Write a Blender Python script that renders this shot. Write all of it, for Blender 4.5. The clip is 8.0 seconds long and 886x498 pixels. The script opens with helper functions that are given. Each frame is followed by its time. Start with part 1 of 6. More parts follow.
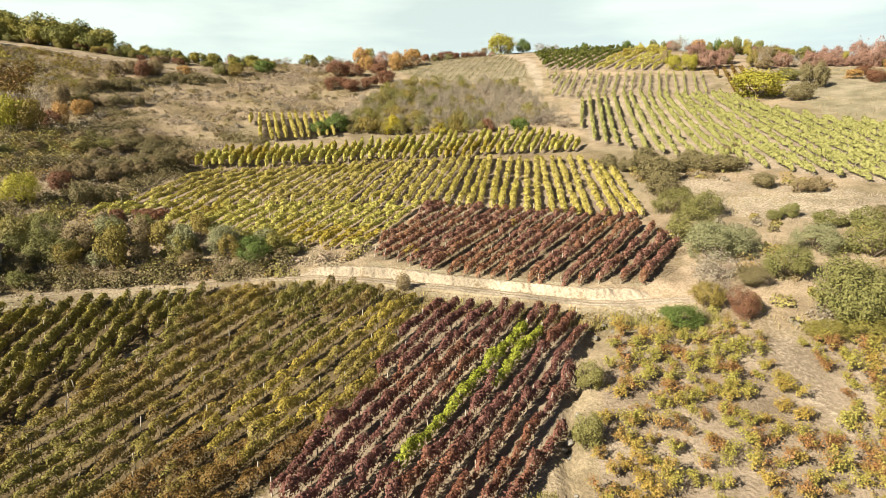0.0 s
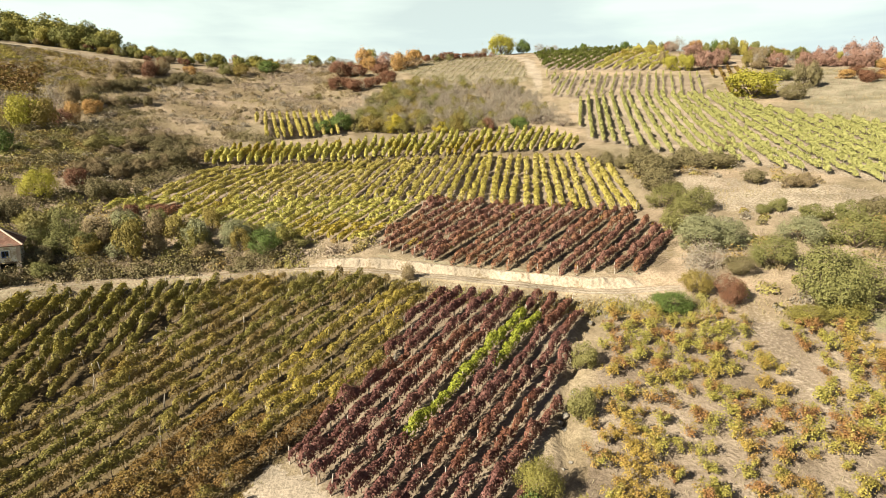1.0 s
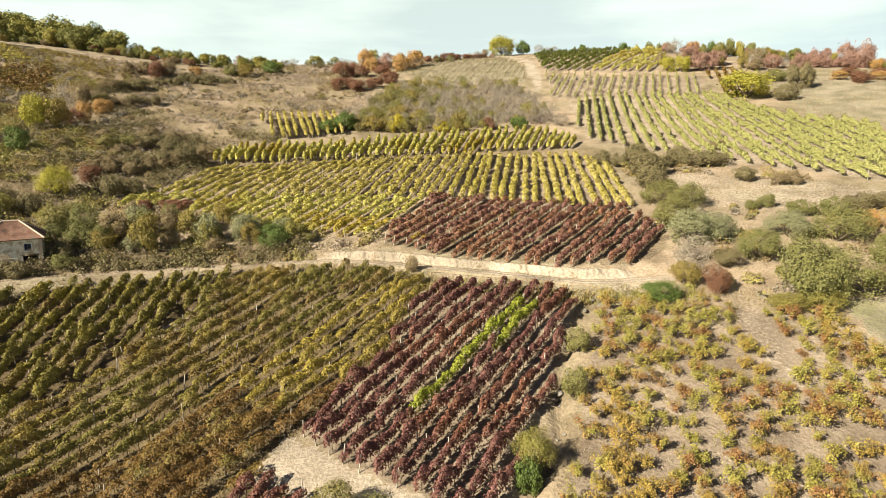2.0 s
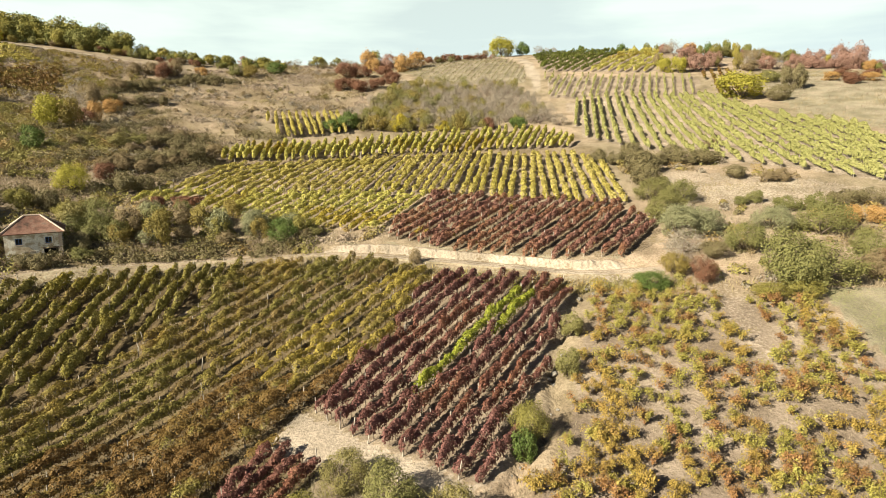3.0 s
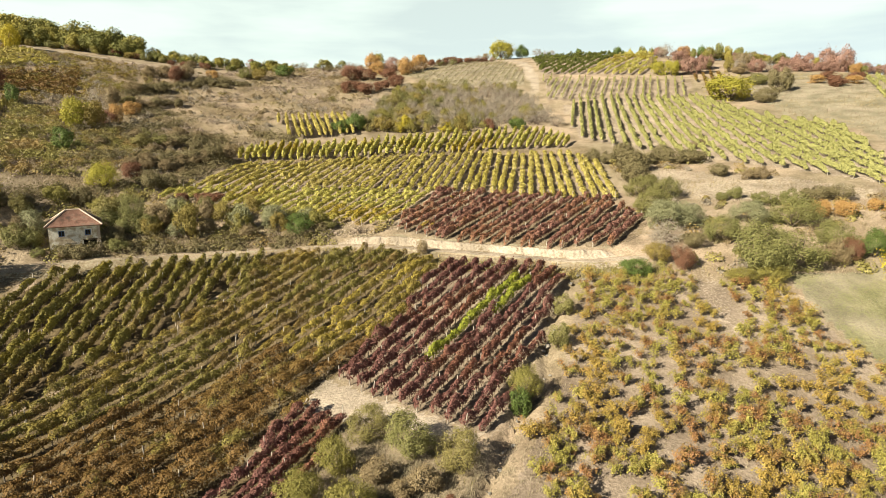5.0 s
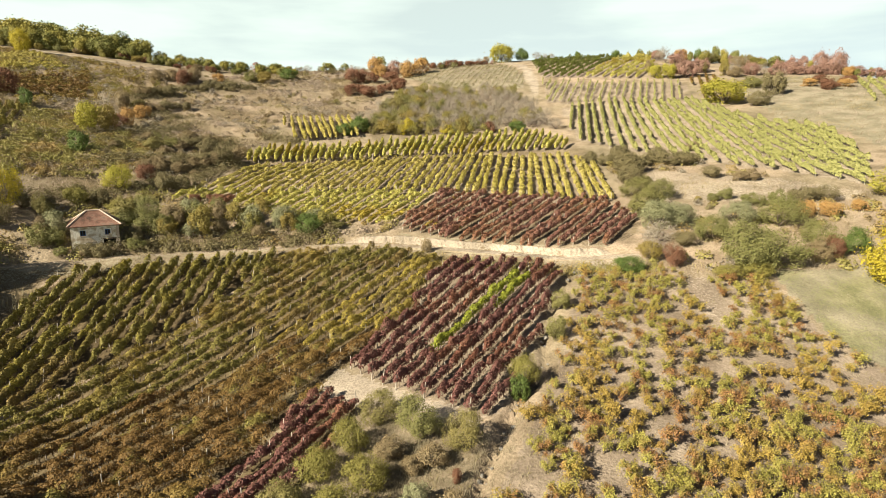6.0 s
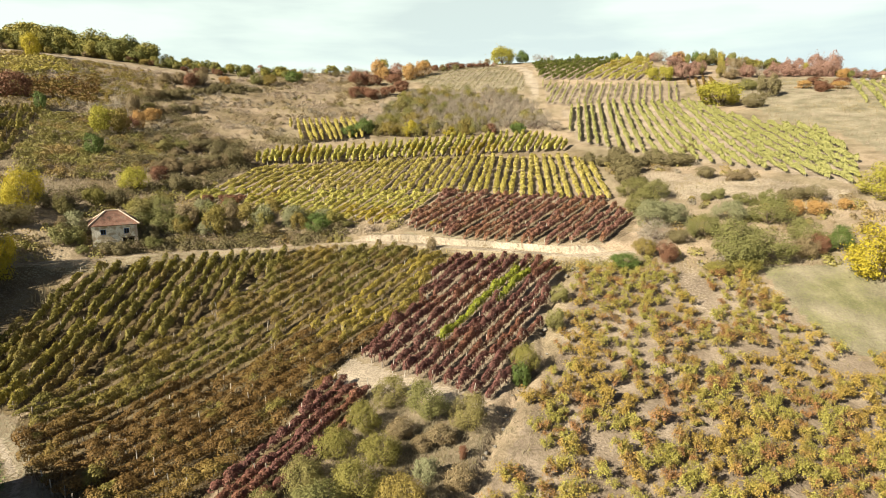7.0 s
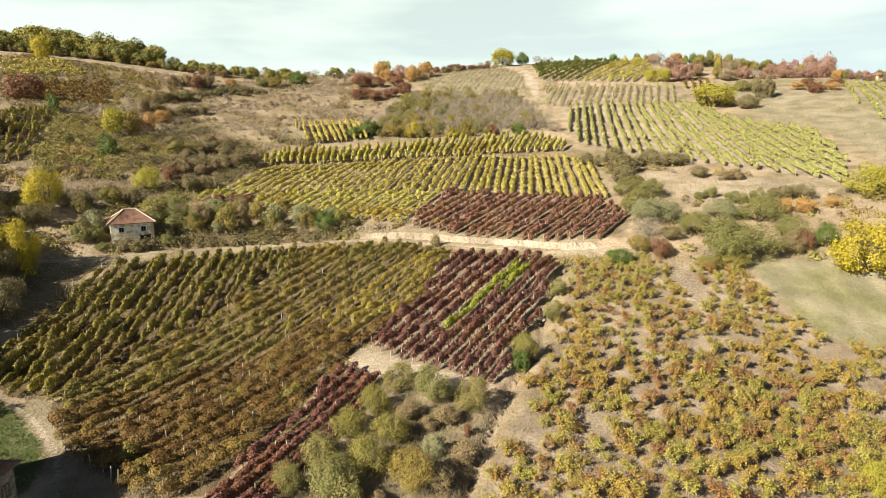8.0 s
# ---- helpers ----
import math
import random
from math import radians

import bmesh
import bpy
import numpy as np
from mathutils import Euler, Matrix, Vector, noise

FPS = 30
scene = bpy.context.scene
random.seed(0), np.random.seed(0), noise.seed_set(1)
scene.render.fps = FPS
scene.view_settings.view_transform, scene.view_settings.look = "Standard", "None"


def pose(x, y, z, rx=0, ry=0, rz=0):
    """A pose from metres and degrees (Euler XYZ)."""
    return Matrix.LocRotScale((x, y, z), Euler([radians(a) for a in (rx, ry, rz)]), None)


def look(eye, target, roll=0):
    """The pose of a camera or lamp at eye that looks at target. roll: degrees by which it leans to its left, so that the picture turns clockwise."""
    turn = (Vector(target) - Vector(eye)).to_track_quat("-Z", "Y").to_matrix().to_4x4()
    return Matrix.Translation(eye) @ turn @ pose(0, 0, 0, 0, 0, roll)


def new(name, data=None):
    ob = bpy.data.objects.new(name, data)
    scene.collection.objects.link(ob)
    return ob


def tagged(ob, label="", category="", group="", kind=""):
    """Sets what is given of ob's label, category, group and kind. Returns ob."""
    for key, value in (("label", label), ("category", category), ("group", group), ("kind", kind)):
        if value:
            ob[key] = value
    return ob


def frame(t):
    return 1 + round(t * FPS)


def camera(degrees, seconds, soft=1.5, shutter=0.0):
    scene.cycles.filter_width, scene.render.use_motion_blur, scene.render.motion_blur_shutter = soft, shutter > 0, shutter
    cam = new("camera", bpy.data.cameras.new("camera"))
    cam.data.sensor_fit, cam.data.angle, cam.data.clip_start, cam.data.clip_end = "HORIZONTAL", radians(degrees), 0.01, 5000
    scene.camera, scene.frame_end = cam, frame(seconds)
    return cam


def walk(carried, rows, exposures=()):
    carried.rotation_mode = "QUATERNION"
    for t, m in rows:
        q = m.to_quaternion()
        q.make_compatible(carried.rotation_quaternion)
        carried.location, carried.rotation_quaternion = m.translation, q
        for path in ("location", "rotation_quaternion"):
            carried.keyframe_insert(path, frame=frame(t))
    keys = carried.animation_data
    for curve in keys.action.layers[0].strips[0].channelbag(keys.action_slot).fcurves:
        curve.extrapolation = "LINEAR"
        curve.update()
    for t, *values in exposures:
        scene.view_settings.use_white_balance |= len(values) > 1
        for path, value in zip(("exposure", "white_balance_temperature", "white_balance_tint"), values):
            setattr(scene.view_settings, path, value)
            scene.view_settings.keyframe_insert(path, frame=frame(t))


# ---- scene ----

# ================= camera and its flight =================
cam = camera(73.74, 8.0, soft=0.6)
METRES, EYE, TILT = 27.0, 30.0, -11.0
ROWS = [
    (0.0, 0.0000, 0.0000, 0.0000, 0.000, 0.000, 0.000),
    (0.5, -0.0074, -0.0670, -0.0199, -0.009, 0.011, -0.011),
    (1.0, -0.0148, -0.1413, -0.0434, 0.012, 0.032, 0.012),
    (1.5, -0.0201, -0.2138, -0.0625, 0.025, 0.039, -0.014),
    (3.0, -0.0326, -0.4398, -0.1232, 0.060, 0.091, -0.085),
    (3.5, -0.0381, -0.5149, -0.1414, 0.066, 0.098, -0.094),
    (4.0, -0.0463, -0.5931, -0.1576, 0.075, 0.105, -0.085),
    (4.5, -0.0536, -0.6712, -0.1682, 0.076, 0.063, -0.074),
    (6.0, -0.0811, -0.9308, -0.1880, 0.094, 0.115, -0.029),
    (6.5, -0.0924, -1.0148, -0.1942, 0.119, 0.120, 0.020),
    (7.0, -0.1035, -1.1041, -0.2043, 0.168, 0.132, 0.047),
    (7.5, -0.1142, -1.1883, -0.2146, 0.204, 0.130, 0.100),
    (8.0, -0.1232, -1.2786, -0.2283, 0.226, 0.138, 0.127),
]
walk(cam, [(t, pose(0, 0, EYE, TILT, 0, 0) @ pose(METRES * x, METRES * y, METRES * z, 90 + pitch, roll, yaw))
           for t, x, y, z, yaw, pitch, roll in ROWS],
     exposures=[(0.0, 1.45), (8.0, 1.45)])

# ================= sky and sun =================
SUN_TO = Vector((-0.80, -0.60, 0.60)).normalized()
world = bpy.data.worlds.new("sky")
scene.world = world
world.use_nodes = True
wn, wl = world.node_tree.nodes, world.node_tree.links
wn.clear()
sky = wn.new("ShaderNodeTexSky")
sky.sky_type = "NISHITA"
sky.sun_disc = False
sky.sun_elevation = math.asin(SUN_TO.z)
sky.sun_rotation = math.atan2(SUN_TO.x, SUN_TO.y)
sky.dust_density, sky.air_density, sky.altitude = 0.3, 0.55, 1500
coord = wn.new("ShaderNodeTexCoord")
stretch = wn.new("ShaderNodeMapping")
stretch.inputs["Scale"].default_value = (1.6, 1.6, 9.0)
cloud = wn.new("ShaderNodeTexNoise")
cloud.inputs["Scale"].default_value = 1.7
cloud.inputs["Detail"].default_value = 5.0
cover = wn.new("ShaderNodeValToRGB")
cover.color_ramp.elements[0].position, cover.color_ramp.elements[0].color = 0.40, (0.70, 0.70, 0.70, 1)
cover.color_ramp.elements[1].position, cover.color_ramp.elements[1].color = 0.60, (0.95, 0.95, 0.95, 1)
veil = wn.new("ShaderNodeMix")
veil.data_type = "RGBA"
veil.inputs["B"].default_value = (11.7, 13.4, 12.0, 1)
back = wn.new("ShaderNodeBackground")
back.inputs["Strength"].default_value = 0.031
wout = wn.new("ShaderNodeOutputWorld")
wl.new(coord.outputs["Generated"], stretch.inputs["Vector"])
wl.new(stretch.outputs["Vector"], cloud.inputs["Vector"])
wl.new(cloud.outputs["Fac"], cover.inputs["Fac"])
rise = wn.new("ShaderNodeSeparateXYZ")
wl.new(coord.outputs["Generated"], rise.inputs["Vector"])
haze = wn.new("ShaderNodeValToRGB")
haze.color_ramp.elements[0].position, haze.color_ramp.elements[0].color = 0.225, (1, 1, 1, 1)
haze.color_ramp.elements[1].position, haze.color_ramp.elements[1].color = 0.30, (0.05, 0.05, 0.05, 1)
wl.new(rise.outputs["Z"], haze.inputs["Fac"])
thin = wn.new("ShaderNodeMath")
thin.operation = "MULTIPLY"
wl.new(cover.outputs["Color"], thin.inputs[0])
wl.new(haze.outputs["Color"], thin.inputs[1])
wl.new(thin.outputs["Value"], veil.inputs["Factor"])
wl.new(sky.outputs["Color"], veil.inputs["A"])
wl.new(veil.outputs["Result"], back.inputs["Color"])
wl.new(back.outputs["Background"], wout.inputs["Surface"])
sun = new("sun", bpy.data.lights.new("sun", "SUN"))
sun.data.energy, sun.data.angle, sun.data.color = 5.0, radians(0.6), (1.0, 0.918, 0.715)
sun.matrix_world = look((0, 0, 120), Vector((0, 0, 120)) - SUN_TO)

# ================= materials =================
def material(name, rough=0.8):
    m = bpy.data.materials.new(name)
    m.use_nodes = True
    n, l = m.node_tree.nodes, m.node_tree.links
    b = n["Principled BSDF"]
    b.inputs["Roughness"].default_value = rough
    b.inputs["Specular IOR Level"].default_value = 0.25
    return m, n, l, b


def ramp(n, stops):
    r = n.new("ShaderNodeValToRGB")
    e = r.color_ramp.elements
    while len(e) < len(stops):
        e.new(0.5)
    for i, (p, c) in enumerate(stops):
        e[i].position, e[i].color = p, (*c, 1)
    return r


def even(colours):
    k = max(1, len(colours) - 1)
    return [(i / k, c) for i, c in enumerate(colours)]


def noise_node(n, l, vec, scale, detail=3.0):
    t = n.new("ShaderNodeTexNoise")
    t.inputs["Scale"].default_value, t.inputs["Detail"].default_value = scale, detail
    if vec:
        l.new(vec, t.inputs["Vector"])
    return t


def mix(n, l, fac, a, b, blend="MIX"):
    k = n.new("ShaderNodeMix")
    k.data_type, k.blend_type = "RGBA", blend
    for sock, v in (("Factor", fac), ("A", a), ("B", b)):
        if isinstance(v, (int, float)):
            k.inputs[sock].default_value = v
        elif isinstance(v, tuple):
            k.inputs[sock].default_value = (*v, 1)
        else:
            l.new(v, k.inputs[sock])
    return k.outputs["Result"]


def calm(tones, by=0.5):
    """Pulls the tones of a set together."""
    m = [sum(c[k] for c in tones) / len(tones) for k in range(3)]
    return [tuple(c[k] + (m[k] - c[k]) * by for k in range(3)) for c in tones]


def leaf_material(name, tones, patch_tones=None, patch_scale=0.06, patch=(0.45, 0.6), glow=0.11, single=True, third=None, third_scale=0.4, third_cut=(0.52, 0.60)):
    """Leaves: each leaf takes its own tone; a second set of tones comes in patches over the field."""
    m, n, l, b = material(name, 0.65)
    geo = n.new("ShaderNodeNewGeometry")
    r = ramp(n, even(calm(tones)))
    l.new(geo.outputs["Random Per Island"], r.inputs["Fac"])
    col = r.outputs["Color"]
    if patch_tones:
        r2 = ramp(n, even(calm(patch_tones)))
        l.new(geo.outputs["Random Per Island"], r2.inputs["Fac"])
        if single:
            big = noise_node(n, l, geo.outputs["Position"], patch_scale, 4.0)
            src = big.outputs["Fac"]
        else:
            src = n.new("ShaderNodeObjectInfo").outputs["Random"]
        cut = ramp(n, [(patch[0], (0, 0, 0)), (patch[1], (1, 1, 1))])
        l.new(src, cut.inputs["Fac"])
        col = mix(n, l, cut.outputs["Color"], col, r2.outputs["Color"])
    if third:
        r3 = ramp(n, even(calm(third)))
        l.new(geo.outputs["Random Per Island"], r3.inputs["Fac"])
        shift = n.new("ShaderNodeMapping")
        shift.inputs["Location"].default_value = (37.0, 11.0, 5.0)
        l.new(geo.outputs["Position"], shift.inputs["Vector"])
        spot = noise_node(n, l, shift.outputs["Vector"], third_scale, 3.0)
        cut3 = ramp(n, [(third_cut[0], (0, 0, 0)), (third_cut[1], (1, 1, 1))])
        l.new(spot.outputs["Fac"], cut3.inputs["Fac"])
        col = mix(n, l, cut3.outputs["Color"], col, r3.outputs["Color"])
    l.new(col, b.inputs["Base Color"])
    tr = n.new("ShaderNodeBsdfTranslucent")
    l.new(col, tr.inputs["Color"])
    blend = n.new("ShaderNodeMixShader")
    blend.inputs["Fac"].default_value = glow
    l.new(b.outputs["BSDF"], blend.inputs[1])
    l.new(tr.outputs["BSDF"], blend.inputs[2])
    l.new(blend.outputs["Shader"], n["Material Output"].inputs["Surface"])
    return m


def rough_material(name, tones, scale, rough=0.9, bump=0.3, fine=40.0):
    m, n, l, b = material(name, rough)
    tc = n.new("ShaderNodeTexCoord")
    big = noise_node(n, l, tc.outputs["Object"], scale, 5.0)
    small = noise_node(n, l, tc.outputs["Object"], fine, 3.0)
    r = ramp(n, [(0.3 + 0.4 * p, c) for p, c in even(tones)])
    l.new(big.outputs["Fac"], r.inputs["Fac"])
    dirt = ramp(n, [(0.3, (0.72, 0.7, 0.68)), (0.65, (1, 1, 1))])
    l.new(small.outputs["Fac"], dirt.inputs["Fac"])
    l.new(mix(n, l, 1.0, r.outputs["Color"], dirt.outputs["Color"], "MULTIPLY"), b.inputs["Base Color"])
    bp = n.new("ShaderNodeBump")
    bp.inputs["Strength"].default_value = bump
    bp.inputs["Distance"].default_value = 0.05
    l.new(small.outputs["Fac"], bp.inputs["Height"])
    l.new(bp.outputs["Normal"], b.inputs["Normal"])
    return m


def ground_material():
    m, n, l, b = material("earth and dry grass", 0.95)
    geo = n.new("ShaderNodeNewGeometry")
    pos = geo.outputs["Position"]
    big = noise_node(n, l, pos, 0.045, 5.0)
    mid = noise_node(n, l, pos, 0.22, 9.0)
    fine = noise_node(n, l, pos, 3.0, 4.0)
    grain = noise_node(n, l, pos, 14.0, 3.0)
    dry = ramp(n, [(0.30, (0.165, 0.139, 0.108)), (0.45, (0.238, 0.203, 0.166)), (0.56, (0.30, 0.260, 0.220)), (0.70, (0.222, 0.194, 0.146))])
    l.new(mid.outputs["Fac"], dry.inputs["Fac"])
    tint = ramp(n, [(0.35, (0.80, 0.78, 0.66)), (0.62, (1.18, 1.08, 1.0))])
    l.new(big.outputs["Fac"], tint.inputs["Fac"])
    col = mix(n, l, 1.0, dry.outputs["Color"], tint.outputs["Color"], "MULTIPLY")
    soil = ramp(n, [(0.32, (0.165, 0.130, 0.104)), (0.50, (0.235, 0.190, 0.156)), (0.68, (0.31, 0.257, 0.215))])
    l.new(mid.outputs["Fac"], soil.inputs["Fac"])
    sand = ramp(n, [(0.32, (0.235, 0.202, 0.168)), (0.48, (0.315, 0.268, 0.226)), (0.64, (0.385, 0.335, 0.288))])
    l.new(mid.outputs["Fac"], sand.inputs["Fac"])
    turf = ramp(n, [(0.34, (0.160, 0.146, 0.104)), (0.50, (0.222, 0.202, 0.15)), (0.66, (0.295, 0.265, 0.208))])
    l.new(mid.outputs["Fac"], turf.inputs["Fac"])
    # dark weedy soil; some places use it to darken shaded ground too
    humus_shade = ramp(n, [(0.34, (0.075, 0.056, 0.032)), (0.50, (0.118, 0.088, 0.050)), (0.66, (0.17, 0.132, 0.078))])
    l.new(mid.outputs["Fac"], humus_shade.inputs["Fac"])
    green = ramp(n, [(0.34, (0.138, 0.140, 0.070)), (0.50, (0.186, 0.182, 0.10)), (0.66, (0.255, 0.235, 0.152))])
    l.new(mid.outputs["Fac"], green.inputs["Fac"])
    for key, r in (("soil", soil), ("humus_shade", humus_shade), ("turf", turf), ("sand", sand), ("grass", green)):
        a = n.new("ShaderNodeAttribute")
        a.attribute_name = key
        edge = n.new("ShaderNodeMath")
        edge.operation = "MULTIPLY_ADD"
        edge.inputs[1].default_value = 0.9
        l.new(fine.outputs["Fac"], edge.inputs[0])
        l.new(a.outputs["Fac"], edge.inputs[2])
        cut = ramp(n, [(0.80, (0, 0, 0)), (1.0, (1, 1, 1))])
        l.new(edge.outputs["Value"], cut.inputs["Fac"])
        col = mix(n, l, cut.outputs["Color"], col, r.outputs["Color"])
    speck = ramp(n, [(0.30, (0.70, 0.68, 0.62)), (0.60, (1.08, 1.06, 1.02))])
    l.new(grain.outputs["Fac"], speck.inputs["Fac"])
    col = mix(n, l, 1.0, col, speck.outputs["Color"], "MULTIPLY")
    speck2 = ramp(n, [(0.36, (0.78, 0.76, 0.72)), (0.60, (1.08, 1.06, 1.02))])
    l.new(fine.outputs["Fac"], speck2.inputs["Fac"])
    col = mix(n, l, 1.0, col, speck2.outputs["Color"], "MULTIPLY")
    l.new(col, b.inputs["Base Color"])
    bp = n.new("ShaderNodeBump")
    bp.inputs["Strength"].default_value, bp.inputs["Distance"].default_value = 0.6, 0.25
    l.new(fine.outputs["Fac"], bp.inputs["Height"])
    l.new(bp.outputs["Normal"], b.inputs["Normal"])
    return m


MAT = {
    "ground": ground_material(),
    "post": rough_material("weathered pale post", [(0.26, 0.22, 0.18), (0.46, 0.42, 0.37)], 3.0),
    "bark": rough_material("brown bark", [(0.09, 0.065, 0.045), (0.19, 0.15, 0.11)], 4.0),
    "twig": rough_material("grey bare twigs", [(0.17, 0.125, 0.11), (0.30, 0.24, 0.21)], 2.0),
    "stem": rough_material("dark vine wood", [(0.07, 0.05, 0.035), (0.15, 0.11, 0.08)], 6.0),
    "plaster": rough_material("peeling cream plaster", [(0.28, 0.20, 0.135), (0.42, 0.34, 0.24), (0.50, 0.42, 0.31), (0.72, 0.67, 0.58), (0.76, 0.72, 0.64), (0.50, 0.42, 0.31)], 0.9, fine=5.0),
    "whitewash": rough_material("chalky whitewash", [(0.55, 0.52, 0.47), (0.78, 0.76, 0.70)], 2.5, fine=8.0),
    "stone": rough_material("rubble stone", [(0.22, 0.18, 0.13), (0.48, 0.42, 0.33)], 2.2, fine=7.0, bump=0.8),
    "tile": rough_material("faded clay roof tile", [(0.10, 0.062, 0.048), (0.185, 0.100, 0.074), (0.235, 0.135, 0.10), (0.16, 0.125, 0.098)], 0.9, fine=4.5),
    "ridge": rough_material("pale mortar ridge", [(0.40, 0.30, 0.24), (0.55, 0.46, 0.38)], 2.0),
    "dark": rough_material("near-black unlit interior", [(0.012, 0.011, 0.010), (0.03, 0.027, 0.024)], 2.0),
    "blue": rough_material("faded blue paint", [(0.07, 0.12, 0.26), (0.12, 0.19, 0.36)], 5.0),
    "timber": rough_material("old timber", [(0.10, 0.07, 0.05), (0.22, 0.16, 0.11)], 5.0),
    "rock": rough_material("grey rubble", [(0.10, 0.09, 0.08), (0.34, 0.31, 0.27)], 1.5, bump=0.8, fine=6.0),
    "straw": leaf_material("straw grass", [(0.19, 0.15, 0.095), (0.26, 0.21, 0.14), (0.32, 0.265, 0.185), (0.21, 0.19, 0.105)]),
    "meadow": leaf_material("mown meadow grass", [(0.165, 0.175, 0.075), (0.215, 0.22, 0.10), (0.19, 0.19, 0.09)], [(0.26, 0.235, 0.16), (0.30, 0.265, 0.19)], 0.13, (0.45, 0.6)),
    "haygrey": leaf_material("grey dead grass", [(0.165, 0.135, 0.088), (0.225, 0.186, 0.122), (0.195, 0.165, 0.10), (0.14, 0.125, 0.07)]),
    "weeds": leaf_material("olive weeds", [(0.10, 0.085, 0.03), (0.19, 0.15, 0.05), (0.16, 0.15, 0.05), (0.26, 0.20, 0.09)]),
    "bramble": leaf_material("olive and bronze bramble leaves", [(0.215, 0.19, 0.062), (0.275, 0.238, 0.074), (0.235, 0.21, 0.066)], [(0.27, 0.18, 0.07), (0.32, 0.225, 0.08), (0.235, 0.175, 0.07)], 0.12, (0.47, 0.59)),
    "scrub": leaf_material("brown autumn scrub", [(0.28, 0.217, 0.168), (0.335, 0.264, 0.205), (0.30, 0.235, 0.18), (0.37, 0.296, 0.235)],
                           [(0.26, 0.215, 0.105), (0.33, 0.27, 0.135), (0.30, 0.215, 0.14)], 0.05),
}
OLIVE = [(0.125, 0.110, 0.027), (0.195, 0.166, 0.040), (0.26, 0.22, 0.054), (0.165, 0.134, 0.034)]
GOLD = [(0.245, 0.178, 0.040), (0.325, 0.238, 0.05), (0.28, 0.186, 0.045), (0.21, 0.156, 0.038)]
BRONZE = [(0.17, 0.113, 0.040), (0.245, 0.165, 0.055), (0.21, 0.147, 0.046), (0.15, 0.11, 0.04)]
WINE = [(0.118, 0.048, 0.043), (0.175, 0.074, 0.064), (0.235, 0.110, 0.092), (0.155, 0.076, 0.054)]
VINE = {
    "olive": leaf_material("olive green vine leaves", OLIVE, BRONZE, 0.09, (0.54, 0.68), third=[(0.21, 0.185, 0.035), (0.30, 0.25, 0.045), (0.25, 0.19, 0.04)], third_scale=0.22, third_cut=(0.52, 0.62)),
    "mixed": leaf_material("olive and gold vine leaves", OLIVE, GOLD, 0.07, (0.46, 0.62), third=BRONZE, third_scale=0.3, third_cut=(0.52, 0.60)),
    "gold": leaf_material("golden vine leaves", [(0.35, 0.262, 0.05), (0.44, 0.335, 0.062), (0.29, 0.22, 0.048), (0.245, 0.21, 0.048)], [(0.27, 0.195, 0.055), (0.225, 0.19, 0.05)], 0.15, (0.48, 0.6)),
    "bronze": leaf_material("bronze vine leaves", [(0.135, 0.076, 0.023), (0.185, 0.106, 0.030), (0.16, 0.092, 0.027), (0.12, 0.071, 0.023)], [(0.19, 0.125, 0.034), (0.215, 0.15, 0.038)], 0.10, (0.50, 0.66),
                            third=OLIVE, third_scale=0.3, third_cut=(0.58, 0.68)),
    "wine": leaf_material("wine red vine leaves", WINE, [(0.165, 0.078, 0.042), (0.235, 0.115, 0.062), (0.195, 0.062, 0.058)], 0.12, (0.48, 0.62)),
    "russet": leaf_material("russet red vine leaves", [(0.165, 0.075, 0.060), (0.24, 0.112, 0.088), (0.295, 0.150, 0.116), (0.205, 0.108, 0.072)],
                            [(0.22, 0.11, 0.06), (0.30, 0.165, 0.085), (0.25, 0.095, 0.075)], 0.12, (0.46, 0.60), third=[(0.30, 0.22, 0.04), (0.36, 0.25, 0.045), (0.22, 0.15, 0.04)], third_scale=0.35, third_cut=(0.66, 0.70)),
    "lime": leaf_material("fresh green vine leaves", [(0.13, 0.165, 0.020), (0.23, 0.265, 0.03), (0.33, 0.34, 0.042), (0.28, 0.25, 0.038)]),
    # amber, moss and pale are lightened to stand in for distance haze
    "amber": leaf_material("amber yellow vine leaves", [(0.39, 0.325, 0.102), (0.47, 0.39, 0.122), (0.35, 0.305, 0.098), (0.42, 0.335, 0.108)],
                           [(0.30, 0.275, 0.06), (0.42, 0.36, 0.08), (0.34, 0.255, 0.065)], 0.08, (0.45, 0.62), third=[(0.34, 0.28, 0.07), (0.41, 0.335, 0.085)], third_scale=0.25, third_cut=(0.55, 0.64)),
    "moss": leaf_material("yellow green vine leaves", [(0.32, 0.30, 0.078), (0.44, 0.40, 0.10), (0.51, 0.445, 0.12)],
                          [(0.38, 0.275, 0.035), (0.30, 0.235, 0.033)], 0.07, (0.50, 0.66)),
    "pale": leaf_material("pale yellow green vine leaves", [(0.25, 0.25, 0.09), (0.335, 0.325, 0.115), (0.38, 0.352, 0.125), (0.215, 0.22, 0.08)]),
    "stub": leaf_material("grey olive young vine leaves", [(0.19, 0.18, 0.085), (0.26, 0.235, 0.115), (0.22, 0.19, 0.10)]),
    "deep": leaf_material("deep green vine leaves", [(0.06, 0.08, 0.015), (0.12, 0.14, 0.025), (0.18, 0.18, 0.032)]),
}
